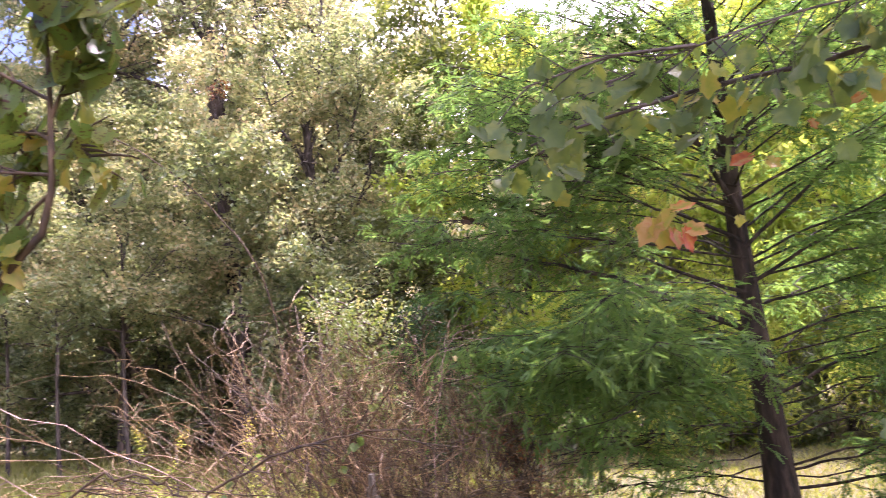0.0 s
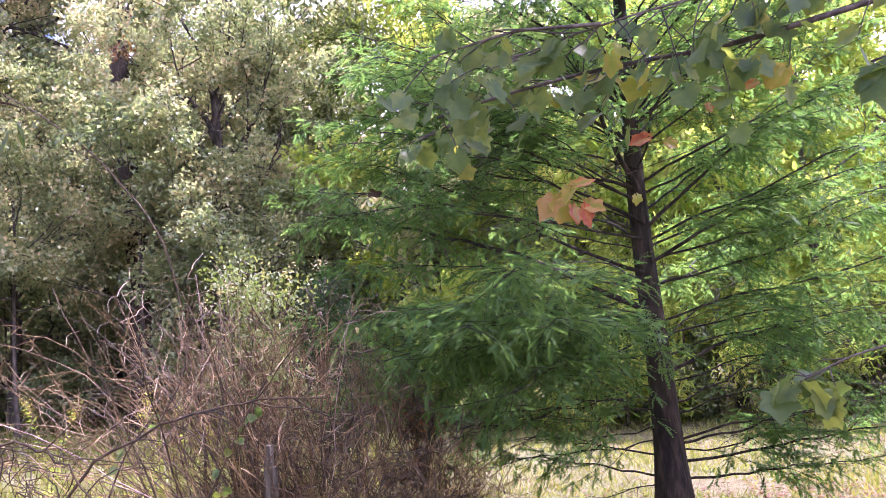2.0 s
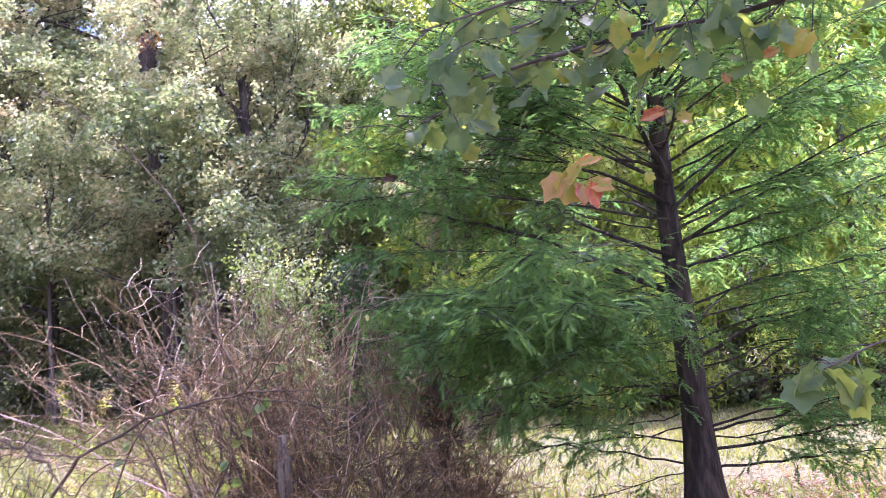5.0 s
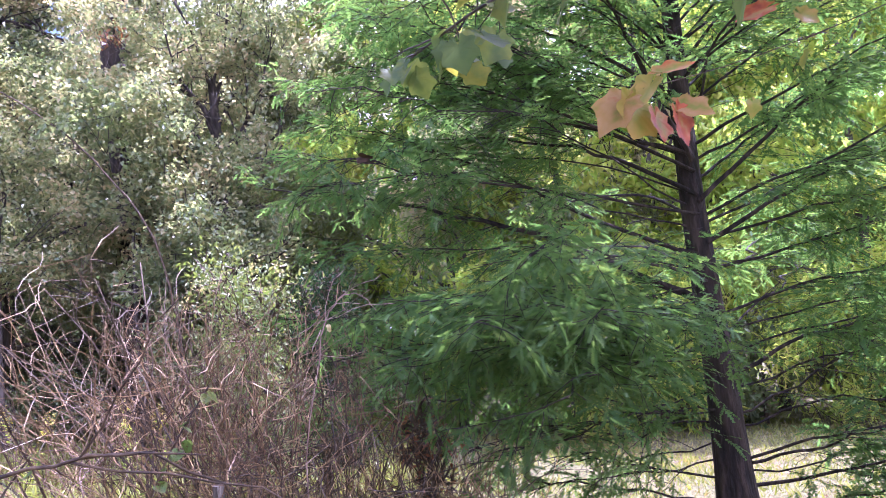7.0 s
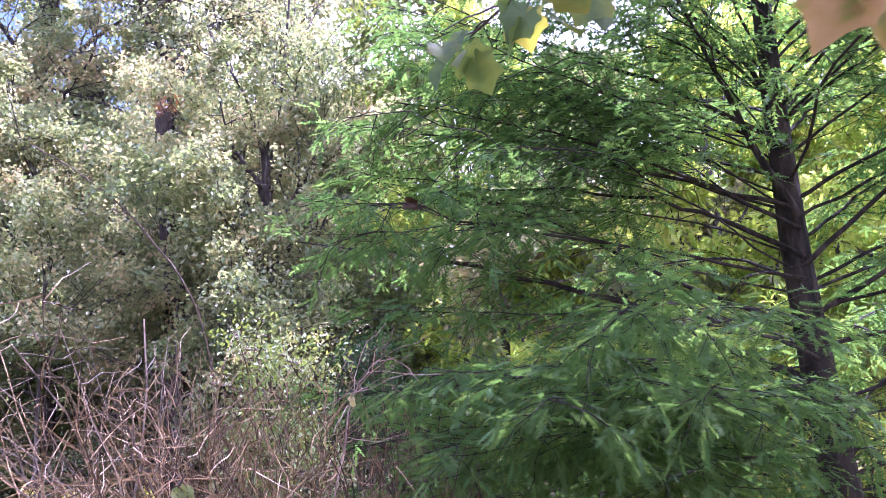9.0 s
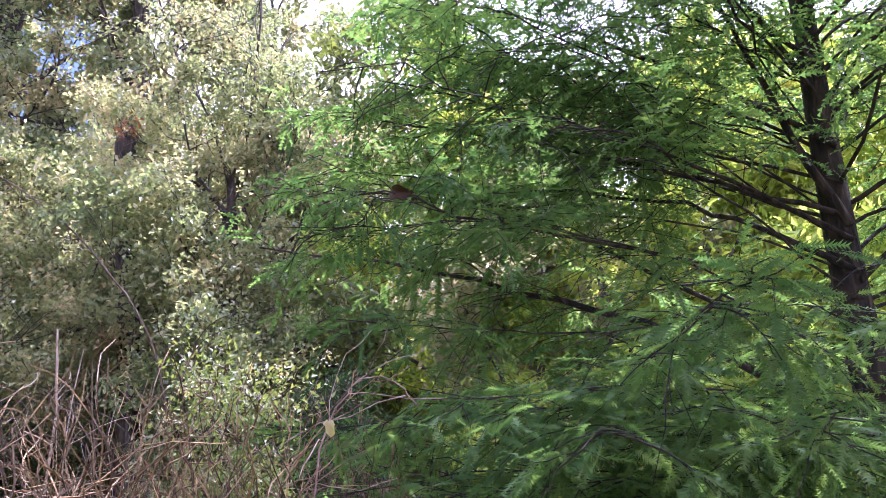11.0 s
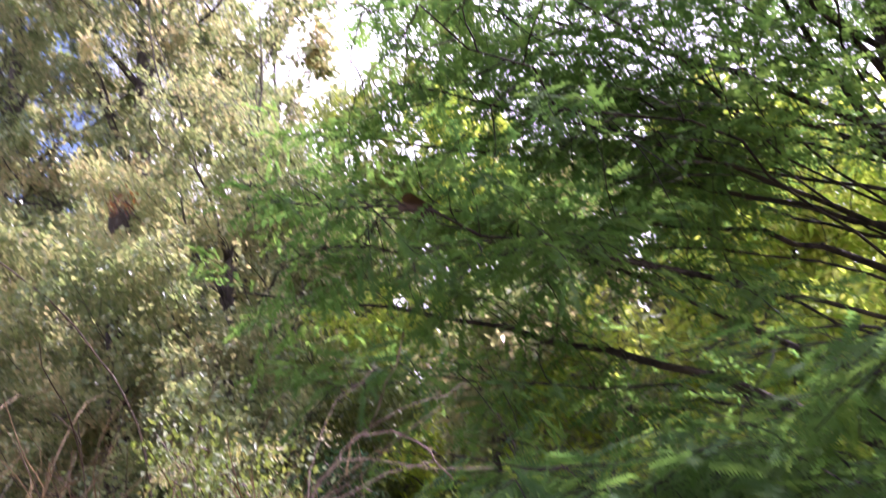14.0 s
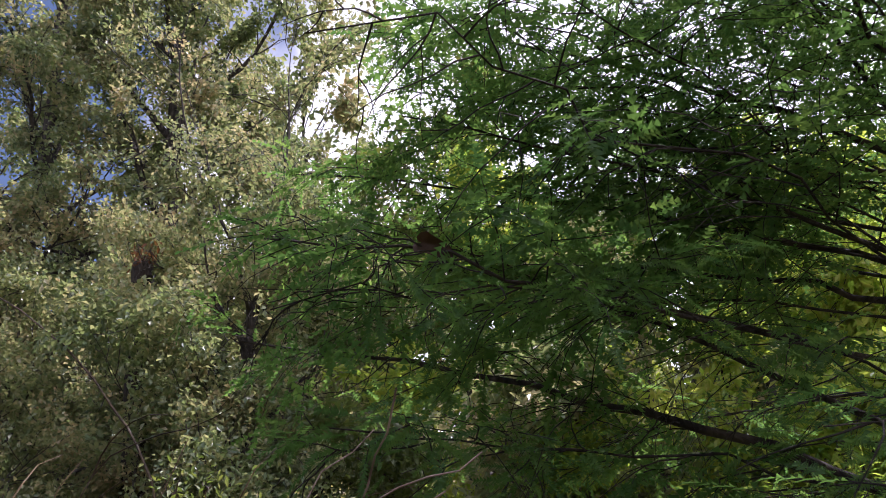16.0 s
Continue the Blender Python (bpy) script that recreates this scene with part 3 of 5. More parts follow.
    main = [
        ([(1.00, y, 2.12), (1.51, y, 2.55), (1.92, y, 2.81), (2.6, y + 0.1, 3.1)], 1.5, 0.8, 0.3), ([(1.02, y, 1.88), (1.62, y, 2.19), (1.99, y, 2.31), (2.8, y + 0.1, 2.5)], 1.5, 0.8, 0.3),
        ([(1.02, y, 1.10), (1.5, y, 1.29), (1.86, y, 1.39), (2.7, y, 1.5)], 2.0, 0.6, 0.3), ([(1.02, y, 0.62), (1.42, y, 0.67), (1.77, y, 0.75), (2.6, y, 0.86)], 1.6, 0.5, 0.3),
        ([(1.00, y, 2.16), (0.65, y, 2.38), (0.37, y, 2.51), (-0.2, y + 0.05, 2.65), (-0.8, y + 0.1, 2.7)], 1.5, 0.75, 0.45),
        ([(1.00, y, 1.80), (0.81, y, 1.88), (0.36, y, 2.08), (-0.09, y, 2.39), (-0.47, y, 2.59), (-1.1, y, 2.75)], 1.4, 0.45, 0.5),
        ([(1.00, y, 1.52), (0.61, y, 1.74), (0.19, y, 1.97), (-0.34, y - 0.05, 2.15), (-0.76, y - 0.1, 2.29), (-1.5, y - 0.2, 2.42)], 2.0, 0.5, 0.5),
        ([(1.00, y, 2.36), (0.80, y, 2.80), (0.72, y, 3.12), (0.6, y, 3.45), (0.4, y, 4.1)], 2.2, 0.9, 0.3), ([(1.00, y + 0.05, 2.86), (0.81, y, 3.29), (0.61, y, 3.58), (0.2, y, 4.0)], 1.8, 0.9, 0.3),
        ([(1.00, y + 0.05, 2.46), (1.34, y, 2.62), (2.1, y, 2.95), (2.6, y, 3.1)], 1.2, 0.9, 0.25), ([(1.00, y, 2.95), (1.3, y, 3.25), (1.75, y, 3.6), (2.1, y, 3.8)], 1.3, 0.9, 0.25),
        ([(0.98, y, 0.55), (0.58, y, 0.63), (0.32, y, 0.70), (0.05, y, 0.72)], 1.4, 0.4, 0.3), ([(0.98, y, 0.40), (0.53, y, 0.52), (0.11, y, 0.59), (-0.1, y, 0.6)], 1.5, 0.5, 0.3),
        ([(1.06, y, 0.64), (1.52, y - 0.1, 0.75), (1.86, y - 0.15, 0.80), (2.6, y - 0.2, 0.92)], 1.5, 0.45, 0.3), ([(1.06, y, 0.50), (1.65, y, 0.55), (2.19, y, 0.63), (2.8, y, 0.7)], 1.7, 0.5, 0.3),
        ([(1.06, y, 0.38), (1.63, y, 0.40), (1.93, y, 0.43), (2.5, y, 0.46)], 1.6, 0.7, 0.3),
        ([(1.00, y, 3.1), (0.5, y, 3.6), (0.0, y, 3.95), (-0.5, y, 4.1)], 1.2, 0.9, 0.25), ([(1.00, y, 3.4), (0.6, y, 3.85), (0.2, y, 4.2), (-0.2, y, 4.45)], 1.2, 0.9, 0.25),
        ([(1.00, y, 2.72), (0.4, y, 3.15), (-0.2, y, 3.45), (-1.0, y - 0.1, 3.72)], 1.3, 0.65, 0.3), ([(1.00, y, 3.25), (1.4, y, 3.65), (1.8, y, 3.95), (2.1, y, 4.1)], 1.2, 0.9, 0.25),
        ([(1.00, y, 2.3), (0.4, y - 0.15, 2.62), (-0.2, y - 0.3, 2.85), (-0.9, y - 0.5, 3.0)], 1.0, 0.7, 0.4), ([(1.00, y, 2.4), (0.4, y, 2.62), (-0.2, y, 2.83), (-0.75, y - 0.05, 2.98), (-1.3, y - 0.1, 3.06)], 1.0, 1.0, 0.3),
        ([(1.00, y, 2.55), (0.4, y + 0.15, 2.82), (-0.2, y + 0.25, 3.0), (-0.8, y + 0.3, 3.12)], 0.8, 0.9, 0.3),
        ([(1.00, y, 1.66), (0.72, 5.5, 1.71), (0.4, 4.9, 1.77), (0.12, 4.4, 1.79), (0.0, 4.15, 1.75)], 0.8, 0.75, 0.45),
        ([(1.00, y, 2.05), (0.3, 5.8, 2.2), (-0.35, 5.4, 2.26), (-0.8, 5.24, 2.385), (-1.2, 5.15, 2.42)], 0.7, 0.7, 0.45),
    ]
    for k, (route, thick, lush, bare) in enumerate(main):
        cypress_limb(tree, route[0][2], 0, 2.5, 0, 0, lush, bare, 300 + k, 0.037, route, thick)
    r = np.random.default_rng(5)
    az = 20.0
    for k in range(56):      # the rest of the whorls: far side, and the upper crown
        if k < 16:
            if k % 3:
                continue
            z0, az = 0.9 + 0.125 * k, 20 + (k * 57) % 140
        else:
            z0, az = 2.7 + 0.098 * (k - 16), az + 137.5
        ln = (min(2.5, 0.35 + (8.4 - z0) * 0.42) if z0 < 3.4 else max(0.3, 0.25 + (6.7 - z0) * 0.62)) * r.uniform(0.85, 1.1)
        cypress_limb(tree, z0, az, ln, 10 + 8 * z0 + r.uniform(-6, 6) if z0 < 5 else 52, -24, 0.1 if k < 16 else 0.62 if z0 < 5 else 0.42, 0.16, 60 + k, 0.055 if z0 < 4.4 else 0.08)


bald_cypress()


# ---- broadleaf trees ----
# openings in the leaves on the meadow side, where bare wood shows: x, y, z from, z to, half width
CROWN_GAPS = ((-5.37, 15.55, 5.3, 6.5, 0.22), (-6.72, 14.8, 6.5, 7.25, 0.24))


def broadleaf(name, label, at, tall, girth, spread, low, n_limbs, n_leaves, size, leaf_mat_, bark, seed, lean=(0, 0), shape=(OAK_V, OAK_F), group="", rise=(0.25, 1.1), category="tree", clump=0.28, fork=None, twigs=True):
    """Trunk, forked limbs with branches, and leaves in clumps on the branch ends."""
    r = np.random.default_rng(seed)
    tree = thing(name, at, label, category, group)
    wood = Geo()
    fork_z = fork or tall * 0.72
    n = 10
    s = np.linspace(0, 1, n)
    tp = np.stack([lean[0] * s + 0.04 * girth * np.sin(s * 7 + seed) * 8, lean[1] * s + 0.3 * girth * np.cos(s * 6 + seed) - 0.3 * girth * math.cos(seed), -0.15 + (fork_z + 0.15) * s], -1)
    tube(wood, tp, girth * (1 - 0.55 * s) + girth * 0.5 * np.exp(-s * fork_z / 0.3), 10)
    part("trunk", wood, bark, tree, smooth=True)
    spots, outs = [], []
    for i in range(n_limbs):
        z = low + (fork_z - low) * (i + 0.5) / n_limbs
        q, _ = along_path(tp, [(z + 0.15) / (fork_z + 0.15)])
        az = i * 2.4 + r.uniform(-0.4, 0.4) + seed
        rs = rise[0] + (rise[1] - rise[0]) * i / max(1, n_limbs - 1) + r.uniform(-0.15, 0.15)
        ln = spread * (1.0 - 0.35 * abs(i / n_limbs - 0.35)) * r.uniform(0.8, 1.15)
        if i >= n_limbs - 3:
            ln, rs = max(ln, (tall - fork_z) * 1.05), r.uniform(0.95, 1.35)
        d = np.array([math.cos(az) * math.cos(rs), math.sin(az) * math.cos(rs), math.sin(rs)])
        limb, joints = Geo(), []
        p = wander(q[0], d, ln, 10, 0.16, -0.15, r)
        lr = girth * 0.42 * (1.0 - 0.5 * i / n_limbs)
        tube(limb, p, lr * (1 - 0.85 * np.linspace(0, 1, 10)), 6)
        for b in range(9):
            t = 0.22 + 0.78 * (b + r.uniform(0, 0.9)) / 9
            c, dd = along_path(p, [t])
            out = unit(dd[0] + r.normal(0, 0.75, 3) + np.array([0, 0, 0.2]))
            bl = ln * 0.42 * (1.2 - 0.6 * t) * r.uniform(0.7, 1.2)
            bp = wander(c[0], out, bl, 7, 0.2, 0.0, r)
            root = limb.n
            joints.append((int(t * 9) * 6, root, root + 1))
            tube(limb, bp, lr * 0.33 * (1.15 - t) * np.linspace(1, 0.2, 7) + 0.004, 4, False)
            for w in range(5):
                e, de = along_path(bp, [0.3 + 0.7 * (w + r.uniform(0, 0.9)) / 5])
                tw = wander(e[0], unit(de[0] + r.normal(0, 0.8, 3)), bl * 0.45, 5, 0.22, 0.1, r)
                if twigs:
                    joints.append((root + 4, limb.n, limb.n + 1))
                    tube(limb, tw, np.linspace(0.008, 0.003, 5), 3, False)
                spots.append(tw[1:]); outs.append(unit(tw[1:] - tw[:1]))
        limb.f.append(np.array(joints))
        part("limb", limb, bark, tree, smooth=True)
    spots, outs = np.concatenate(spots), np.concatenate(outs)
    weight = np.repeat(r.lognormal(0, 0.6, len(spots) // 4), 4)
    pick = r.choice(len(spots), n_leaves, p=weight / weight.sum())
    pos = spots[pick] + r.normal(0, clump * 0.42, (n_leaves, 3)) * np.array([1, 1, 0.75])
    pos[:, 2] = np.maximum(pos[:, 2], 0.1)
    along = outs[pick] * 0.6 + r.normal(0, 0.6, (n_leaves, 3)) + np.array([0, 0, -0.15])
    nor = np.array([0, 0, 1.0]) + r.normal(0, 0.7, (n_leaves, 3))
    keep = np.ones(n_leaves, bool)
    wx, wy = pos[:, 0] + at[0], pos[:, 1] + at[1]
    for gx, gy, z0, z1, w in CROWN_GAPS:
        f = wy / gy
        keep &= ~((abs(wx - gx * f) < w) & (wy < gy) & (wy > 5) & (pos[:, 2] > 1.5 + (z0 - 1.5) * f) & (pos[:, 2] < 1.5 + (z1 - 1.5) * f))
    leaves = Geo()
    scatter(leaves, shape[0], shape[1], pos[keep], along[keep], nor[keep], (r.uniform(0.7, 1.25, n_leaves) * size)[keep])
    part("crown", leaves, leaf_mat_, tree)
    return tree


OAK = "tall oak with glossy grey-green leaves at the wood edge"
broadleaf("oak_tree", "oak with forked dark limbs and glossy grey-green leaves", (-5.3, 15.6, 0), 11.5, 0.15, 3.0, 2.2, 26, 54000, 0.085, M_oak_leaf, M_oak_bark, 3, (0.0, 0.0), group="oaks of the wood edge", fork=6.4, clump=0.24)
broadleaf("oak_tree", "tall oak with leaning trunk and glossy grey-green leaves", (-9.9, 21.0, 0), 25, 0.32, 5.0, 4.0, 32, 84000, 0.145, M_oak_leaf, M_oak_bark, 11, (0.1, 0.3), group="oaks of the wood edge", fork=20)
broadleaf("oak_tree", OAK, (-14.5, 17.5, 0), 13, 0.22, 4.2, 2.5, 14, 22000, 0.13, M_oak_leaf, M_oak_bark, 17, group="oaks of the wood edge", twigs=False)
broadleaf("oak_tree", OAK, (-9.9, 16.4, 0), 8.5, 0.14, 3.0, 1.4, 14, 32000, 0.095, M_oak_leaf, M_oak_bark, 23, group="oaks of the wood edge")
broadleaf("oak_tree", OAK, (-7.5, 17.0, 0), 8.5, 0.13, 2.6, 1.8, 15, 26000, 0.095, M_oak_leaf, M_oak_bark, 71, group="oaks of the wood edge", twigs=False, clump=0.24)
broadleaf("oak_tree", OAK, (-3.9, 19.5, 0), 8.4, 0.16, 3.4, 2.0, 13, 24000, 0.11, M_oak_leaf, M_oak_bark, 31, group="oaks of the wood edge", twigs=False)
broadleaf("oak_tree", OAK, (-6.9, 23.5, 0), 18, 0.22, 4.4, 3.0, 16, 20000, 0.22, M_oak_leaf, M_oak_bark, 37, group="oaks of the wood edge", twigs=False)
broadleaf("oak_tree", OAK, (-13.2, 20.6, 0), 23, 0.26, 4.6, 3.0, 24, 56000, 0.125, M_oak_leaf, M_oak_bark, 53, group="oaks of the wood edge", fork=18)
broadleaf("oak_tree", OAK, (-9.0, 27.0, 0), 17, 0.26, 4.6, 3.0, 14, 13000, 0.22, M_oak_leaf, M_oak_bark, 59, group="oaks of the wood edge", twigs=False)
broadleaf("oak_tree", OAK, (-15.5, 25.0, 0), 17, 0.25, 4.6, 3.0, 14, 12000, 0.23, M_oak_leaf, M_oak_bark, 43, group="oaks of the wood edge", twigs=False)
for k, (x, y, h) in enumerate(((-12.2, 20.2, 4.6), (-9.0, 20.4, 4.4), (-7.2, 19.8, 4.4), (-6.2, 20.6, 5.0), (-4.6, 18.8, 3.6), (-14.8, 19.8, 5.2), (-3.0, 17.6, 3.6), (-10.8, 19.8, 3.6))):
    broadleaf("understory_shrub", "green leafy shrub at the wood edge, darkened as if shaded", (x, y, 0), h, 0.05, h * 0.48, 0.25, 8, 3600, 0.125, M_shade_leaf, M_oak_bark, 40 + k, group="understory shrubs", category="shrub", fork=h * 0.7, twigs=False)
# saplings 1 and 5 take the leaf colour darkened for shade
for k, (x, y, h) in enumerate(((-5.6, 19.2, 3.0), (-7.0, 19.4, 3.2), (-8.6, 19.2, 3.4), (-10.2, 19.4, 3.2), (-11.8, 19.2, 3.4), (-4.2, 18.6, 3.0), (-13.4, 19.4, 3.6), (-9.0, 17.8, 4.6), (-6.2, 18.0, 4.2), (-10.8, 17.6, 4.4), (-8.2, 18.4, 4.8), (-6.2, 14.1, 5.9))):
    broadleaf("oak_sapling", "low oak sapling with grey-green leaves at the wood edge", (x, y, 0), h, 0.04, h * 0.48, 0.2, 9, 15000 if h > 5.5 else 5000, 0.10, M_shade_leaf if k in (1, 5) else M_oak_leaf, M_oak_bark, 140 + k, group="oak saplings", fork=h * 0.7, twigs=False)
for k, (x, y, h) in enumerate(((-8.3, 13.8, 5.2), (-9.9, 14.2, 5.4), (-4.7, 13.7, 4.4), (-11.4, 14.8, 5.4))):
    broadleaf("young_oak", "young oak with pale sunlit leaves at the meadow edge", (x, y, 0), h, 0.045, h * 0.36, 2.3, 10, 7000, 0.085, M_oak_leaf, M_oak_bark, 240 + k, group="young oaks of the meadow edge", category="tree", fork=h * 0.8, twigs=False)
BRIGHT = "small sunlit tree with yellow-green autumn foliage behind the lawn"
for k, (x, y, h, w) in enumerate(((-1.9, 15.4, 9.6, 2.6), (0.6, 14.8, 7.4, 2.5), (2.6, 15.6, 7.4, 2.6), (4.8, 13.8, 8.0, 2.7), (7.0, 15.0, 9.2, 3.0), (9.6, 14.4, 9.0, 3.0), (-0.6, 18.2, 8.6, 2.7), (3.8, 18.2, 9.4, 2.9), (6.2, 18.6, 10.0, 3.1), (9.4, 18.4, 10.0, 3.2), (12.4, 16.6, 8.4, 3.0), (-1.2, 14.7, 7.6, 2.2), (-0.4, 14.0, 6.6, 2.4), (1.9, 13.8, 7.4, 2.4), (3.6, 14.2, 6.4, 2.4))):
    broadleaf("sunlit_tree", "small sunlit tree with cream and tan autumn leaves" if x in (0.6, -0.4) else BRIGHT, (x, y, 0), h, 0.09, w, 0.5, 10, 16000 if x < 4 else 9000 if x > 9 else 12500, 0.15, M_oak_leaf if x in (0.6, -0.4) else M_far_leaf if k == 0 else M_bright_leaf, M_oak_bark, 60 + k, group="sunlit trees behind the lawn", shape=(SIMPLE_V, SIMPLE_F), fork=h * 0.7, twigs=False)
for k, (x, y, h) in enumerate(((3.6, 12.0, 2.0), (4.8, 11.9, 2.3), (6.0, 12.1, 2.5), (7.4, 12.0, 2.5), (5.4, 13.0, 2.9), (2.4, 12.4, 2.8), (0.6, 12.6, 2.7), (1.5, 12.2, 2.4), (-0.5, 12.8, 2.6))):
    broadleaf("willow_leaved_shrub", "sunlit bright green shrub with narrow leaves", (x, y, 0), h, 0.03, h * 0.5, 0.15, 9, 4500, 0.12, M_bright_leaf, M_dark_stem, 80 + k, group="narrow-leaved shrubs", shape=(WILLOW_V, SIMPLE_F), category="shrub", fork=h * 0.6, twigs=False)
# dark leaf colour stands in for shade along the grass edge
for k, (x, y, h) in enumerate(((2.8, 12.3, 1.4), (4.2, 12.6, 1.6), (5.4, 12.5, 1.6), (1.4, 12.6, 1.3), (-0.2, 12.8, 1.2), (-6.4, 18.9, 1.5), (-7.9, 18.7, 1.6), (-9.4, 18.9, 1.5), (-11.0, 18.8, 1.7), (-12.6, 19.0, 1.7))):
    broadleaf("undergrowth_shrub", "low green undergrowth shrub at the grass edge, darkened as if shaded", (x, y, 0), h, 0.025, h * 0.55, 0.1, 8, 2200, 0.1, M_shade_leaf, M_dark_stem, 160 + k, group="undergrowth shrubs", category="shrub", fork=h * 0.6, twigs=False)
pale = broadleaf("pale_shrub", "pale green groundsel shrub with whitish seed heads", (-2.45, 8.3, 0), 2.4, 0.03, 0.62, 0.3, 12, 8000, 0.05, M_shrub_leaf, M_dark_stem, 91, shape=(SIMPLE_V, SIMPLE_F), category="shrub", fork=1.5, clump=0.25)
tuft, tuft_r = Geo(), np.random.default_rng(12)
tuft_c = tuft_r.normal(0, 1, (12, 3)) * np.array([0.3, 0.3, 0.2]) + np.array([0, 0, 2.1])
tuft_p = tuft_c[tuft_r.integers(0, 12, 320)] + tuft_r.normal(0, 0.045, (320, 3))
scatter(tuft, SIMPLE_V, SIMPLE_F, tuft_p, tuft_r.normal(0, 1, (320, 3)), tuft_r.normal(0, 1, (320, 3)), tuft_r.uniform(0.02, 0.045, 320))
tagged(part("seed_head", tuft, M_pale_leaf, pale, "cream-white fluffy seed heads"), kind="stuff")
broadleaf("rust_leaved_shrub", "low shrub with withered rust-red leaves beside the bramble thicket", (-0.62, 5.4, 0), 1.15, 0.012, 0.34, 0.3, 7, 480, 0.045, M_rust_leaf, M_dark_stem, 97, shape=(SIMPLE_V, SIMPLE_F), category="shrub", fork=0.75, clump=0.12)
broadleaf("cedar_shrub", "small dark green cedar", (-1.95, 8.7, 0), 2.3, 0.04, 0.6, 0.3, 12, 5000, 0.06, M_cedar_leaf, M_dark_stem, 95, shape=(WILLOW_V, SIMPLE_F), category="shrub", fork=1.8, clump=0.2)


def dead_trunk():
    tree = thing("dead_tree", (-6.72, 15.0, 0), "broken dead trunk topped by a red-leaved creeper", "tree")
    g = Geo()
    z = np.linspace(-0.2, 6.95, 14)
    tube(g, np.stack([0.1 * np.sin(z * 0.6) - 0.05, 0.1 * np.cos(z * 0.5), z], -1), 0.20 - 0.006 * z + 0.02 * np.sin(z * 4), 9)
    part("trunk", g, M_cyp_bark, tree, smooth=True)
    v = Geo()
    m = 110
    r = np.random.default_rng(8)
    pos = np.stack([r.normal(-0.05, 0.17, m), r.normal(-0.15, 0.15, m), r.uniform(6.85, 7.2, m)], -1)
    scatter(v, OAK6_V, OAK6_F, pos, r.normal(0, 1, (m, 3)), r.normal(0, 1, (m, 3)), r.uniform(0.08, 0.14, m))
    part("creeper", v, M_red_vine, tree, "red creeper leaves")


dead_trunk()


def far_woods():
    g = Geo()
    r = np.random.default_rng(77)
    n = 46000
    a = r.uniform(-math.pi, math.pi, n)
    rad = r.uniform(30, 38, n)
    x, y = rad * np.sin(a), 3 + rad * np.cos(a)
    top = 9.0 + 1.2 * np.sin(a * 9) + 0.8 * np.sin(a * 23 + 1) + 1.5 * (a < -0.3)
    z = top * r.uniform(0, 1, n) ** 0.8 + 0.4 * r.normal(0, 1, n)
    pos = np.stack([x, y, np.maximum(z, 0.2)], -1)
    scatter(g, OAK_V * np.array([1, 1.5, 1]), OAK_F, pos, r.normal(0, 1, (n, 3)), np.array([0, 0, 1.0]) + r.normal(0, 0.7, (n, 3)), r.uniform(0.75, 1.3, n))
    tagged(part("far_woods", g, M_far_leaf), "distant green woods closing the view all round", "woods", kind="stuff")


far_woods()


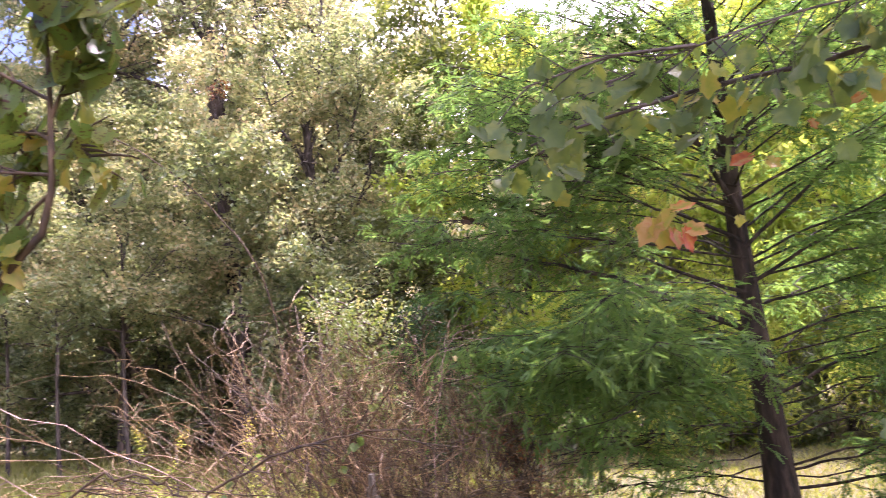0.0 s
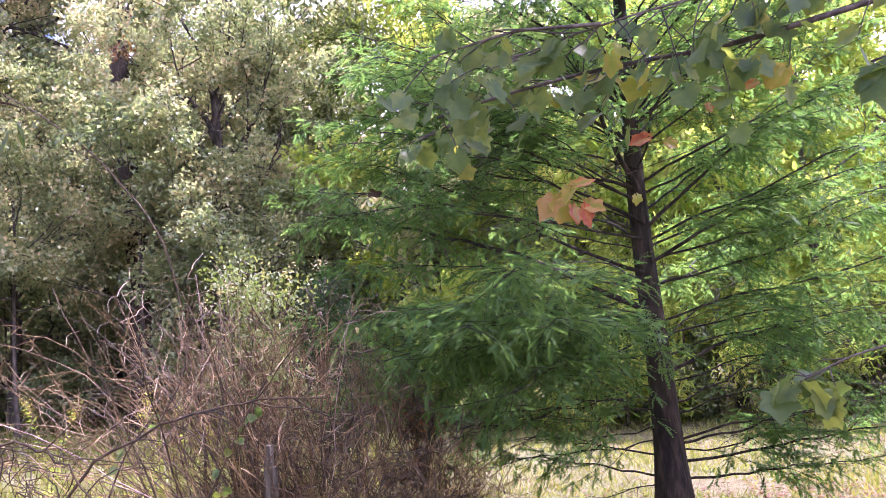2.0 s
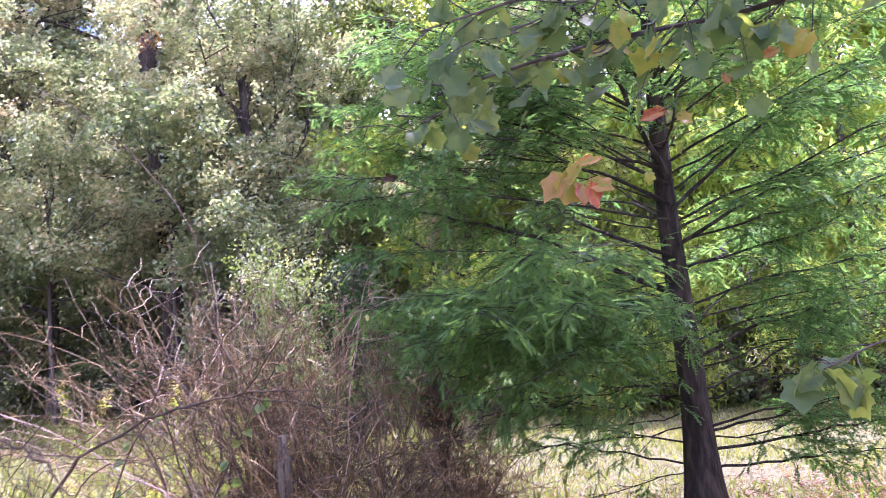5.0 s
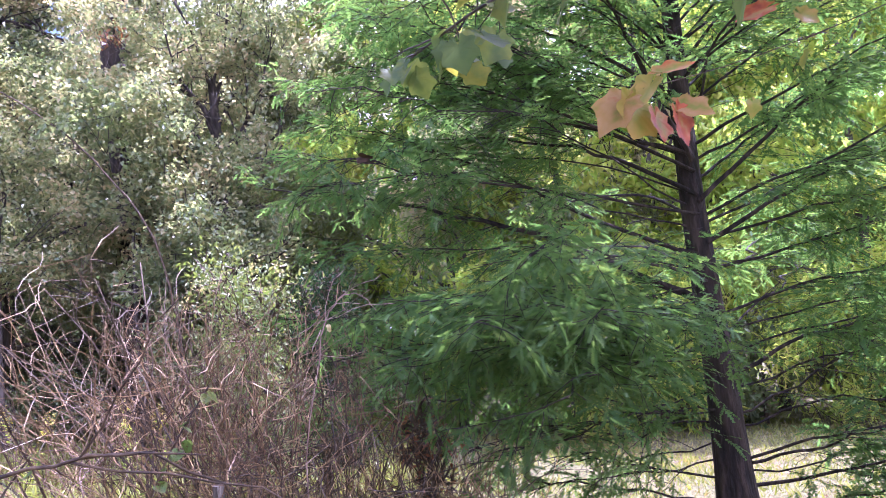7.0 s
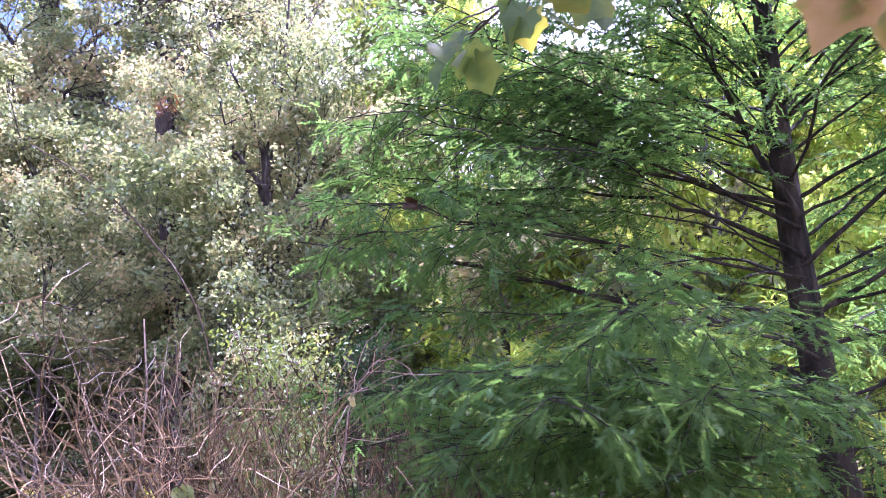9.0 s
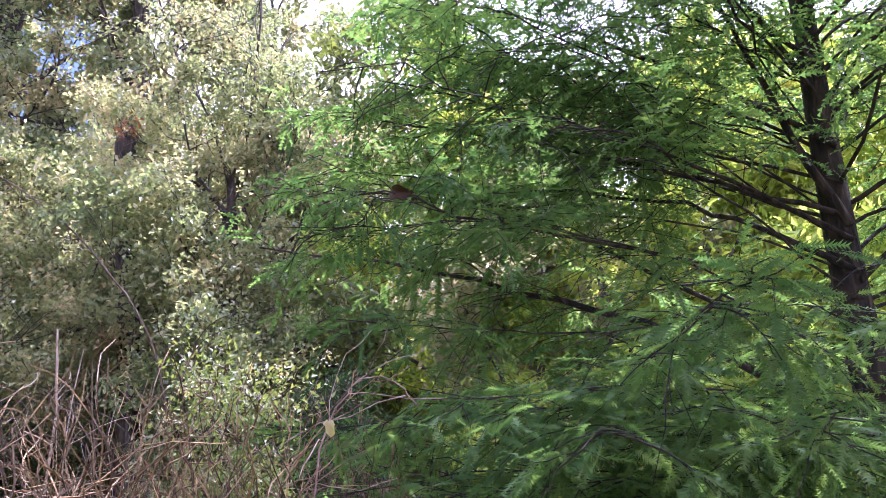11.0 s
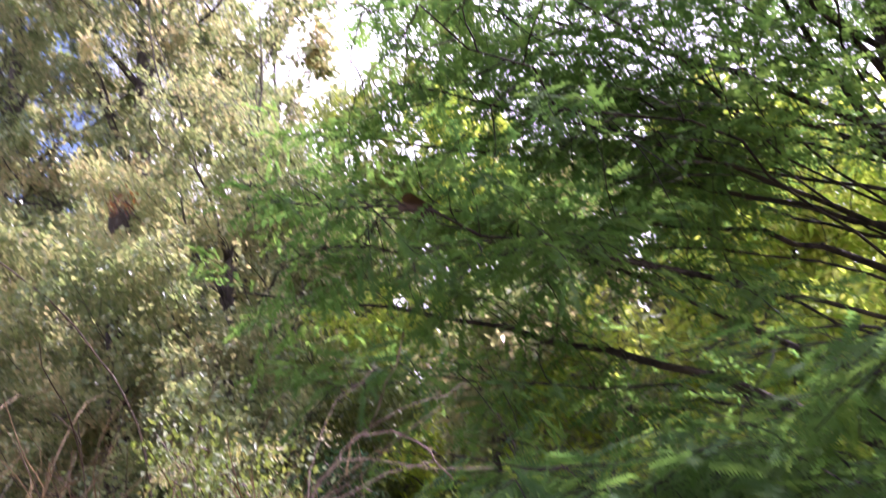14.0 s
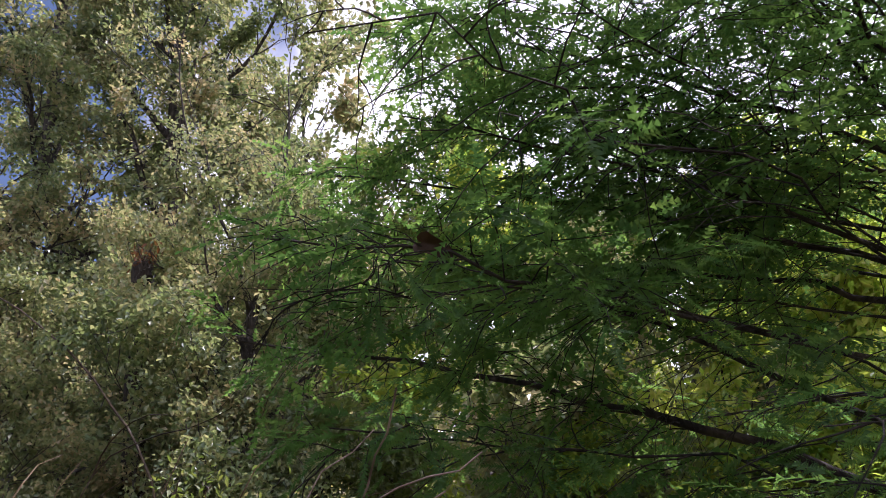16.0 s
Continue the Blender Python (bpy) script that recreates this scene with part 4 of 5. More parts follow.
# ---- bramble thicket ----
def bramble():
    bush = thing("bramble_bush", (-1.05, 4.1, 0), "dense leafless bramble thicket of reddish-brown thorny canes", "bush")
    base = np.array([-1.05, 4.1, 0])
    r = np.random.default_rng(21)

    def canes(n, cx, cy, spread, hmin, hmax, thick, arch, side, lean=0.0):
        """A fountain of canes out of one root, each with zigzag side twigs."""
        g = Geo()
        for _ in range(n):
            b = np.array([cx + r.normal(0, 0.17), cy + r.normal(0, 0.2), -0.02])
            az, tilt = r.uniform(0, 2 * math.pi), abs(r.normal(0, spread))
            d0 = np.array([math.cos(az) * tilt + lean, math.sin(az) * tilt * 0.8, 1.0])
            ln = r.uniform(hmin, hmax) * 1.15
            p = wander(b, d0, ln, 15, 0.075, arch * r.uniform(0.3, 1.5), r)
            p[1:] += r.normal(0, 0.005, p[1:].shape)
            p[:, 2] = np.maximum(p[:, 2], 0.0)
            if not clear_of_walk(p, 0.3).all() or (p[:, 2] > np.minimum(1.92, 1.64 - 0.76 * (p[:, 0] + 1.2)) + 0.2 * max(0.0, p[:, 1].min() - 4.1) + r.normal(0, 0.07)).any():
                continue
            tube(g, p - base, thick * r.uniform(0.5, 1.4) * np.linspace(1, 0.35, 15), 4, False)
            for _ in range(r.integers(*side)):
                c, dd = along_path(p, [r.uniform(0.25, 1.0)])
                q = wander(c[0], unit(dd[0] * 0.7 + r.normal(0, 0.65, 3)), r.uniform(0.08, 0.34), 7, 0.2, 0.1, r)
                if q[:, 2].max() > 1.98:
                    continue
                tube(g, q - base, np.linspace(0.0019, 0.0009, 7), 3, False)
        return g

    def tangle(n, centre, radii):
        """Loose twigs crossing one another inside the thicket."""
        g = Geo()
        for _ in range(n):
            c = np.array(centre) + unit(r.normal(0, 1, 3)) * np.array(radii) * r.uniform(0, 1) ** 0.45
            q = wander(c, r.normal(0, 1, 3) + np.array([0, 0, 0.35]), r.uniform(0.2, 0.6), 8, 0.14, 0.2, r)
            if c[2] < 0.05 or q[:, 2].min() < 0 or not clear_of_walk(q, 0.3).all():
                continue
            tube(g, q - base, np.linspace(0.003, 0.0012, 8), 3, False)
        return g

    for cx, cy, n in ((-1.1, 4.2, 90), (-0.95, 4.45, 80), (-1.25, 4.5, 80), (-0.75, 4.75, 90), (-0.6, 5.1, 70)):
        part("cane_clump", canes(n // 3, cx - 0.05, cy, 0.3, 1.3, 1.65, 0.0028, 0.15, (12, 22), -0.1), M_bramble, bush)
        part("cane_clump", canes(n // 3, cx, cy, 0.36, 1.15, 1.9, 0.003, 0.7, (12, 22)), M_bramble, bush)
        part("cane_clump", canes(n // 2, cx, cy + 0.1, 0.36, 1.0, 1.75, 0.004, 0.7, (8, 16)), M_dark_stem, bush, "older dark brown canes")
    part("cane_clump", canes(34, -1.1, 4.3, 0.3, 1.3, 1.8, 0.0026, 1.3, (8, 14), -0.5), M_bramble, bush)
    part("cane_clump", canes(22, -1.42, 4.3, 0.18, 1.4, 1.8, 0.003, 0.5, (8, 15), -0.08), M_bramble, bush)
    part("cane_clump", canes(16, -1.3, 4.25, 0.2, 1.4, 1.8, 0.008, 0.2, (8, 14), -0.05), M_dark_stem, bush, "older dark brown canes")
    for c, rad, n in (((-0.95, 4.45, 0.62), (0.55, 0.5, 0.6), 360), ((-0.6, 5.0, 0.45), (0.5, 0.5, 0.45), 420), ((-0.42, 5.35, 0.35), (0.36, 0.45, 0.32), 420)):
        part("twig_tangle", tangle(n, c, rad), M_dark_stem if n < 400 else M_bramble, bush, "tangled finer twigs")
    # long arching canes that lean out over the meadow
    for k in range(48):
        g = Geo()
        b = np.array([-1.15 + r.normal(0, 0.2), 4.0 + r.normal(0, 0.3), 0])
        d = np.array([-r.uniform(0.35, 1.1), r.uniform(-0.3, 0.3), r.uniform(1.2, 1.6)])
        p = wander(b, d, r.uniform(1.9, 2.8), 16, 0.09, r.uniform(1.0, 1.9), r)
        p[:, 2] = np.maximum(p[:, 2], 0.02)
        p[1:] += r.normal(0, 0.012, p[1:].shape)
        if not clear_of_walk(p, 0.35).all() or p[:, 2].max() > 1.82:
            continue
        tube(g, p - base, 0.0034 * np.linspace(1, 0.4, 16), 4, False)
        for _ in range(12):
            c, dd = along_path(p, [r.uniform(0.3, 1.0)])
            q = wander(c[0], unit(dd[0] * 0.7 + r.normal(0, 0.6, 3)), r.uniform(0.1, 0.4), 6, 0.22, 0.3, r)
            tube(g, q - base, np.linspace(0.0024, 0.0011, 6), 3, False)
        part("cane", g, M_bramble if k % 6 else M_grey_twig, bush)


bramble()


def thick_stem(name, label, pts, radius, mat, seed):
    """A single wandering woody stem, with spurs."""
    r = np.random.default_rng(seed)
    pts = np.array(pts, float)
    t = np.linspace(0, 1, 22)
    p, _ = along_path(pts, t)
    for _ in range(3):
        p[1:-1] = (p[:-2] + 2 * p[1:-1] + p[2:]) / 4
    p[1:] += r.normal(0, 0.006, p[1:].shape)
    ob = thing(name, pts[0], label, "stem")
    g = Geo()
    tube(g, p - pts[0], radius * (1 - 0.6 * t), 7)
    part("stem", g, mat, ob, smooth=True)
    for _ in range(9):
        c, d = along_path(p, [r.uniform(0.35, 1)])
        s = Geo()
        q = wander(c[0], unit(d[0] + r.normal(0, 0.7, 3)), r.uniform(0.1, 0.35), 6, 0.2, 0.1, r)
        tube(s, q - pts[0], np.linspace(radius * 0.4, 0.001, 6), 4, False)
        part("spur", s, mat, ob, smooth=True)


thick_stem("briar_stem", "dark arching briar stem rooted beside the thicket", [(-1.55, 2.2, 0), (-1.38, 2.2, 0.75), (-1.15, 2.2, 1.17), (-1.01, 2.2, 1.26), (-0.86, 2.2, 1.32), (-0.71, 2.2, 1.34), (-0.57, 2.25, 1.35)], 0.0055, M_dark_stem, 1)
thick_stem("briar_stem", "dark drooping briar stem over the meadow edge", [(-1.75, 1.9, 0), (-1.6, 1.95, 0.9), (-1.35, 2.0, 1.3), (-1.2, 2.0, 1.3), (-1.1, 2.0, 1.27), (-1.02, 2.0, 1.2), (-0.96, 2.0, 1.05)], 0.005, M_dark_stem, 2)
thick_stem("bare_twig", "pale bare twig arching out of the thicket", [(-1.0, 4.1, 0), (-0.9, 4.2, 1.0), (-0.84, 4.3, 1.5), (-0.76, 4.35, 1.66), (-0.68, 4.35, 1.67), (-0.6, 4.33, 1.6)], 0.003, M_grey_twig, 3)
thick_stem("leaning_sapling", "bare dark sapling leaning in front of the oaks", [(-4.7, 12.6, 0), (-4.95, 12.6, 2.5), (-5.28, 12.6, 3.45), (-5.76, 12.6, 4.1), (-6.45, 12.6, 4.88), (-7.33, 12.6, 5.54), (-7.8, 12.6, 5.8)], 0.02, M_dark_stem, 4)
r_briar = np.random.default_rng(44)
for k in range(12):
    bx, by = r_briar.uniform(-2.2, -1.4), r_briar.uniform(2.2, 3.0)
    top, way = r_briar.uniform(0.85, 1.2), r_briar.uniform(-0.25, 0.35)
    thick_stem("briar_stem", "thin dark thorny briar stem beside the thicket", [(bx, by, 0), (bx + 0.2 * way, by, top * 0.6), (bx + 0.7 * way, by, top), (bx + 1.3 * way, by + 0.05, top + 0.04), (bx + 1.9 * way, by + 0.1, top - 0.12)], 0.0034, M_dark_stem, 20 + k)


def wooden_post():
    post = thing("wooden_post", (-1.17, 4.05, 0), "weathered grey wooden post inside the bramble thicket", "post")
    for k, (dx, w, h) in enumerate(((-0.016, 0.015, 0.98), (0.0, 0.018, 1.04), (0.017, 0.015, 0.94))):
        bm = bmesh.new()
        bmesh.ops.create_cube(bm, size=1)
        bmesh.ops.scale(bm, vec=(w, 0.07, h), verts=bm.verts)
        bmesh.ops.translate(bm, vec=(dx, 0.004 * k, h / 2 - 0.02), verts=bm.verts)
        bmesh.ops.subdivide_edges(bm, edges=bm.edges[:], cuts=3, use_grid_fill=True)
        for v in bm.verts:
            v.co += Vector((noise.noise(v.co * 9), noise.noise(v.co * 9 + Vector((5, 0, 0))), noise.noise(v.co * 7) * 2)) * 0.006
        me = bpy.data.meshes.new("plank")
        bm.to_mesh(me); bm.free()
        me.materials.append(M_post)
        part("plank", me, M_post, post)


wooden_post()


# ---- maple and sapling near the path ----
def lobed_leaf(name, mat, lobes, seed, smooth_edge=False, crumple=0.0):
    """A broad lobed leaf with a fold, a curl and its stalk; tip along +x."""
    r = np.random.default_rng(seed)
    g = Geo()
    out, ring = list(lobes), []
    for i in range(len(out)):
        a0, l0 = out[i]
        if smooth_edge:
            ring.append((a0 + r.normal(0, 3), l0 * (1 + r.normal(0, 0.07 + 0.2 * crumple))))
            continue
        ring.append((a0 - 12, l0 * 0.86)); ring.append((a0 - 4, l0 * 0.95)); ring.append((a0, l0)); ring.append((a0 + 4, l0 * 0.93)); ring.append((a0 + 12, l0 * 0.87))
        if i + 1 < len(out):
            a1, l1 = out[i + 1]
            ring.append(((a0 + a1) / 2, min(l0, l1) * 0.86))
    curl, fold = r.uniform(-0.3, 0.5), r.uniform(0.15, 0.7)
    curl, fold = curl + crumple * 0.5, fold + crumple * 1.6
    v = [(0, 0, 0)]
    for q in (0.35, 0.7, 1.0):
        for a, ln in ring:
            x, y = math.cos(radians(a)) * ln * q, math.sin(radians(a)) * ln * q
            v.append((x, y, fold * (math.hypot(y, 0.15) - 0.15) * 0.6 - curl * x * x + (0.02 + 0.12 * crumple) * math.sin(7 * a) * q))
    n = len(ring)
    f = []
    for i in range(n - 1):
        f.append((0, 1 + i, 2 + i))
        for k in (0, n):
            f += [(1 + k + i, 1 + k + n + i, 2 + k + n + i), (1 + k + i, 2 + k + n + i, 2 + k + i)]
    g.add(v, f)
    tube(g, [(0, 0, 0), (-0.25, 0.02, 0.05), (-0.5, 0.0, 0.16)], [0.012, 0.01, 0.012], 4)
    return g.mesh(name, mat, True)


MAPLE = [(-155, 0.48), (-100, 0.66), (-52, 0.88), (0, 1.0), (52, 0.88), (100, 0.66), (155, 0.48)]
HEART = [(-165, 0.45), (-125, 0.72), (-85, 0.80), (-45, 0.82), (-15, 0.95), (0, 1.08), (15, 0.95), (45, 0.82), (85, 0.80), (125, 0.72), (165, 0.45)]
DRY = [(-168, 0.42), (-140, 0.40), (-95, 0.46), (-60, 0.62), (-28, 0.80), (-8, 1.10), (0, 1.25), (14, 0.98), (38, 0.70), (70, 0.62), (110, 0.50), (150, 0.36), (168, 0.40)]
maple_meshes = {k: [lobed_leaf("leaf", m, MAPLE, i + 10 * j) for i in range(3)] for j, (k, m) in enumerate((("g", M_maple_green), ("y", M_maple_yellow), ("o", M_maple_red), ("p", M_maple_pink)))}
heart_meshes = [lobed_leaf("leaf", M_sap_leaf, HEART, 50 + i, True) for i in range(4)]


def hang_leaf(parent, base, me, at, along, nor, size, label=""):
    ob = new("leaf", me)
    ob.parent = parent
    x = Vector(unit(along)); z = Vector(unit(nor)); y = z.cross(x).normalized(); z = x.cross(y)
    m = Matrix((x, y, z)).transposed().to_4x4() @ Matrix.Scale(size, 4)
    m.translation = Vector(np.asarray(at) - base)
    ob.matrix_basis = m
    return tagged(ob, label)


def leafy_limb(tree, base, pts, radius, bark, seed, n, kinds, size, from_t, twig=0.3):
    """A limb with side twigs that carry single leaves."""
    r = np.random.default_rng(seed)
    t = np.linspace(0, 1, 24)
    p, _ = along_path(np.array(pts, float), t)
    for _ in range(3):
        p[1:-1] = (p[:-2] + 2 * p[1:-1] + p[2:]) / 4
    g = Geo()
    tube(g, p - base, radius * (1 - 0.8 * t) + min(0.0015, radius * 0.6), 7)
    holders = []
    for i in range(n):
        at = min(0.99, from_t + (1 - from_t) * (i + r.uniform(0, 1)) / n)
        c, d = along_path(p, [at])
        q = wander(c[0], unit(d[0] + r.normal(0, 0.7, 3) + np.array([0, 0, -0.1])), twig * r.uniform(0.3, 1.0), 6, 0.15, 0.3, r)
        g.f.append(np.array([(int(at * 23) * 7, g.n, g.n + 1)]))
        tube(g, q - base, np.linspace(0.003, 0.0012, 6), 4, False)
        holders.append(q)
    limb = part("limb", g, bark, tree, smooth=True)
    for q in holders:
        for e in (q[-1], q[3]):
            k = kinds[r.integers(0, len(kinds))]
            along = unit(np.array([r.normal(-0.25, 0.5), r.normal(-0.2, 0.5), r.normal(-0.75, 0.35)]))
            nor = unit(np.array([r.normal(0, 0.6), r.normal(-0.4, 0.5), r.normal(0.8, 0.4)]))
            s = size * r.uniform(0.7, 1.15)
            me = heart_meshes[r.integers(0, 4)] if k == "h" else maple_meshes[k][r.integers(0, 3)]
            hang_leaf(limb, base, me, e + along * s * 0.5 + np.array([0, 0, -0.02]), along, nor, s, {"y": "yellowing lobed leaf", "o": "orange autumn leaf", "p": "pale pink autumn leaf"}.get(k, ""))
    return limb


def maple():
    base = np.array([2.9, 2.9, 0.0])
    tree = thing("maple_tree", base, "maple with drooping limbs of lobed green, yellow and orange leaves", "tree")
    g = Geo()
    z = np.linspace(-0.1, 5.2, 14)
    tube(g, np.stack([0.05 * np.sin(z), 0.04 * np.cos(z * 1.2), z], -1), 0.11 - 0.014 * z, 12)
    part("trunk", g, M_maple_bark, tree, smooth=True)
    # unseen upper crown and limbs, added to shade the leaves below
    crown, cr = Geo(), np.random.default_rng(33)
    for i in range(9):
        az = i * 2.4
        end = np.array([-0.1 + 1.9 * math.cos(az), 1.3 + 1.65 * math.sin(az), 4.9 + 0.25 * (i % 4)])
        w = Geo()
        tube(w, wander((0.05, 0, 3.4 + 0.1 * i), end - np.array([0.05, 0, 3.4 + 0.1 * i]), 2.3, 9, 0.1, 0, cr), np.linspace(0.03, 0.006, 9), 6)
        part("limb", w, M_maple_bark, tree, smooth=True)
    m = 4400
    u = unit(cr.normal(0, 1, (m, 3))) * (cr.uniform(0, 1, m) ** 0.4)[:, None] * np.array([2.25, 2.0, 1.1]) + np.array([-0.1, 1.3, 5.3])
    scatter(crown, OAK6_V * np.array([1, 2.0, 1]), OAK6_F, u, cr.normal(0, 1, (m, 3)), np.array([0, 0, 1.0]) + cr.normal(0, 0.5, (m, 3)), cr.uniform(0.1, 0.17, m))
    part("crown", crown, M_maple_green, tree)
    a = base
    leafy_limb(tree, a, [(2.9, 2.9, 2.75), (1.9, 2.8, 2.6), (1.3, 2.7, 2.44), (0.96, 2.7, 2.36), (0.71, 2.7, 2.31), (0.46, 2.7, 2.3), (0.09, 2.7, 2.24), (-0.17, 2.72, 2.18)], 0.013, M_maple_bark, 1, 32, "ggggggggy", 0.066, 0.42, twig=0.30)
    leafy_limb(tree, a, [(1.55, 2.75, 2.5), (1.25, 2.7, 2.44), (1.15, 2.7, 2.5), (1.01, 2.7, 2.51), (0.7, 2.6, 2.46), (0.35, 2.5, 2.36), (0.0, 2.45, 2.24)], 0.005, M_maple_bark, 2, 30, "gggggggggy", 0.064, 0.2, twig=0.30)
    limb = leafy_limb(tree, a, [(2.9, 2.9, 2.6), (1.7, 2.85, 2.5), (1.11, 2.8, 2.31), (0.97, 2.8, 2.19), (0.82, 2.8, 2.07), (0.42, 2.72, 1.94), (0.215, 2.6, 1.88)], 0.0011, M_dark_stem, 3, 1, "y", 0.03, 0.75, twig=0.05)
    leafy_limb(tree, a, [(2.9, 2.9, 1.5), (2.0, 2.7, 1.5), (1.4, 2.6, 1.42), (1.0, 2.6, 1.34), (0.84, 2.6, 1.27)], 0.005, M_maple_bark, 4, 5, "g", 0.075, 0.75, twig=0.14)
    leafy_limb(tree, a, [(2.9, 2.9, 2.3), (2.0, 2.7, 2.4), (1.4, 2.6, 2.26), (1.15, 2.6, 2.2)], 0.010, M_maple_bark, 5, 4, "g", 0.075, 0.8, twig=0.12)
    leafy_limb(tree, a, [(0.55, 2.72, 2.31), (0.2, 2.95, 2.33), (-0.1, 3.25, 2.31), (-0.3, 3.5, 2.29)], 0.006, M_maple_bark, 6, 11, "ggggggggggy", 0.068, 0.2, twig=0.22)
    leafy_limb(tree, a, [(0.35, 2.5, 2.36), (0.1, 2.4, 2.33), (-0.15, 2.3, 2.24)], 0.005, M_maple_bark, 7, 8, "ggggggg", 0.062, 0.1, twig=0.2)
    # a knot of turning leaves, folded over one another
    for k, dx, dy, dz, s, along, nor in (
            ("p", 0.02, 0.00, 0.00, 0.055, (-0.8, -0.1, -0.6), (0.3, -0.5, 0.8)), ("y", 0.05, 0.02, -0.005, 0.058, (-0.3, -0.3, -0.9), (0.7, -0.7, 0.2)),
            ("y", 0.09, 0.01, 0.02, 0.055, (-0.5, 0.1, -0.7), (-0.6, -0.5, 0.6)), ("o", 0.12, -0.02, 0.03, 0.045, (0.8, 0.1, 0.15), (0.1, -0.45, 0.9)),
            ("o", 0.10, 0.03, -0.02, 0.042, (0.1, -0.2, -0.9), (0.8, -0.6, 0.1)), ("p", 0.16, 0.00, -0.015, 0.045, (0.7, -0.2, -0.4), (-0.2, -0.5, 0.8)),
            ("o", 0.14, -0.02, -0.03, 0.045, (0.2, 0.3, -0.8), (0.5, -0.6, 0.5))):
        hang_leaf(limb, base, maple_meshes[k][int(s * 1000) % 3], np.array([0.16 + 0.72 * dx, 2.58 + dy, 1.855 + 1.3 * dz]), along, nor, s * 1.3, "pale pink and orange autumn leaf" if k != "y" else "yellowing lobed leaf")
    # single turning leaves along the thin limb
    for k, at, size, along, nor in (
            ("o", (0.50, 2.8, 2.07), 0.062, (-0.9, 0.1, -0.3), (0.2, -0.6, 0.8)), ("y", (0.57, 2.8, 2.05), 0.04, (0.6, -0.1, -0.6), (-0.2, -0.6, 0.7)),
            ("p", (0.71, 2.8, 2.16), 0.03, (0.3, 0, -0.9), (0.5, -0.8, 0.2)), ("o", (0.92, 2.8, 2.27), 0.045, (0.1, 0.1, -1), (0.6, -0.7, 0.1)),
            ("p", (0.86, 2.8, 2.22), 0.05, (-0.8, 0, -0.5), (0.1, -0.6, 0.8)), ("y", (0.455, 2.8, 1.88), 0.03, (0.1, 0, -1), (0.4, -0.9, 0.1))):
        hang_leaf(limb, base, maple_meshes[k][int(size * 1000) % 3], np.array(at), along, nor, size, "orange autumn leaf" if k != "y" else "yellowing lobed leaf")
    # unseen crown mass and its limb, added overhead to shade the path
    over = Geo()
    m = 5600
    u = unit(cr.normal(0, 1, (m, 3))) * (cr.uniform(0, 1, m) ** 0.4)[:, None] * np.array([2.2, 2.1, 0.6]) + np.array([-2.5, -0.4, 5.0])
    scatter(over, OAK6_V * np.array([1, 2.0, 1]), OAK6_F, u, cr.normal(0, 1, (m, 3)), np.array([0, 0, 1.0]) + cr.normal(0, 0.5, (m, 3)), cr.uniform(0.1, 0.17, m))
    part("crown", over, M_maple_green, tree)
    w = Geo()
    tube(w, wander((0.05, 0, 3.9), (-2.3, -0.5, 1.1), 2.6, 9, 0.07, 0, cr), np.linspace(0.04, 0.008, 9), 6)
    part("limb", w, M_maple_bark, tree, smooth=True)


maple()


def sapling():
    base = np.array([-1.6, 1.3, 0.0])
    tree = thing("sapling", base, "slender sapling with heart-shaped green leaves spotted brown", "tree")
    g = Geo()
    p = np.array([(-1.6, 1.3, -0.05), (-1.52, 1.28, 0.6), (-1.3, 1.24, 1.2), (-1.08, 1.2, 1.5), (-0.92, 1.19, 1.70), (-0.85, 1.19, 1.76), (-0.83, 1.19, 1.83), (-0.83, 1.19, 1.92), (-0.83, 1.19, 2.03), (-0.84, 1.19, 2.14), (-0.9, 1.19, 2.34)])
    q, _ = along_path(p, np.linspace(0, 1, 33))
    tube(g, q - base, np.linspace(0.010, 0.003, 33), 8)
    part("trunk", g, M_dark_stem, tree, smooth=True)
    # node on the trunk, tip, twigs, leaf size
    limbs = ((23, (-0.76, 1.2, 2.05), 11, 0.036), (25, (-0.64, 1.16, 2.2), 12, 0.036), (24, (-1.05, 1.2, 2.06), 12, 0.038), (21, (-0.76, 1.2, 1.87), 7, 0.035),
             (20, (-1.02, 1.16, 1.82), 12, 0.038), (26, (-0.78, 1.09, 2.17), 11, 0.042), (22, (-0.95, 1.26, 1.92), 11, 0.038), (19, (-0.98, 1.2, 1.66), 8, 0.034))
    for k, (i, end, n, size) in enumerate(limbs):
        mid = (q[i] + np.array(end)) / 2 + np.array([0, 0, 0.03])
        leafy_limb(tree, base, [q[i], mid, end], 0.0022, M_dark_stem, 70 + k, n, "hhhhhhhhy", size, 0.15, twig=0.09)


sapling()


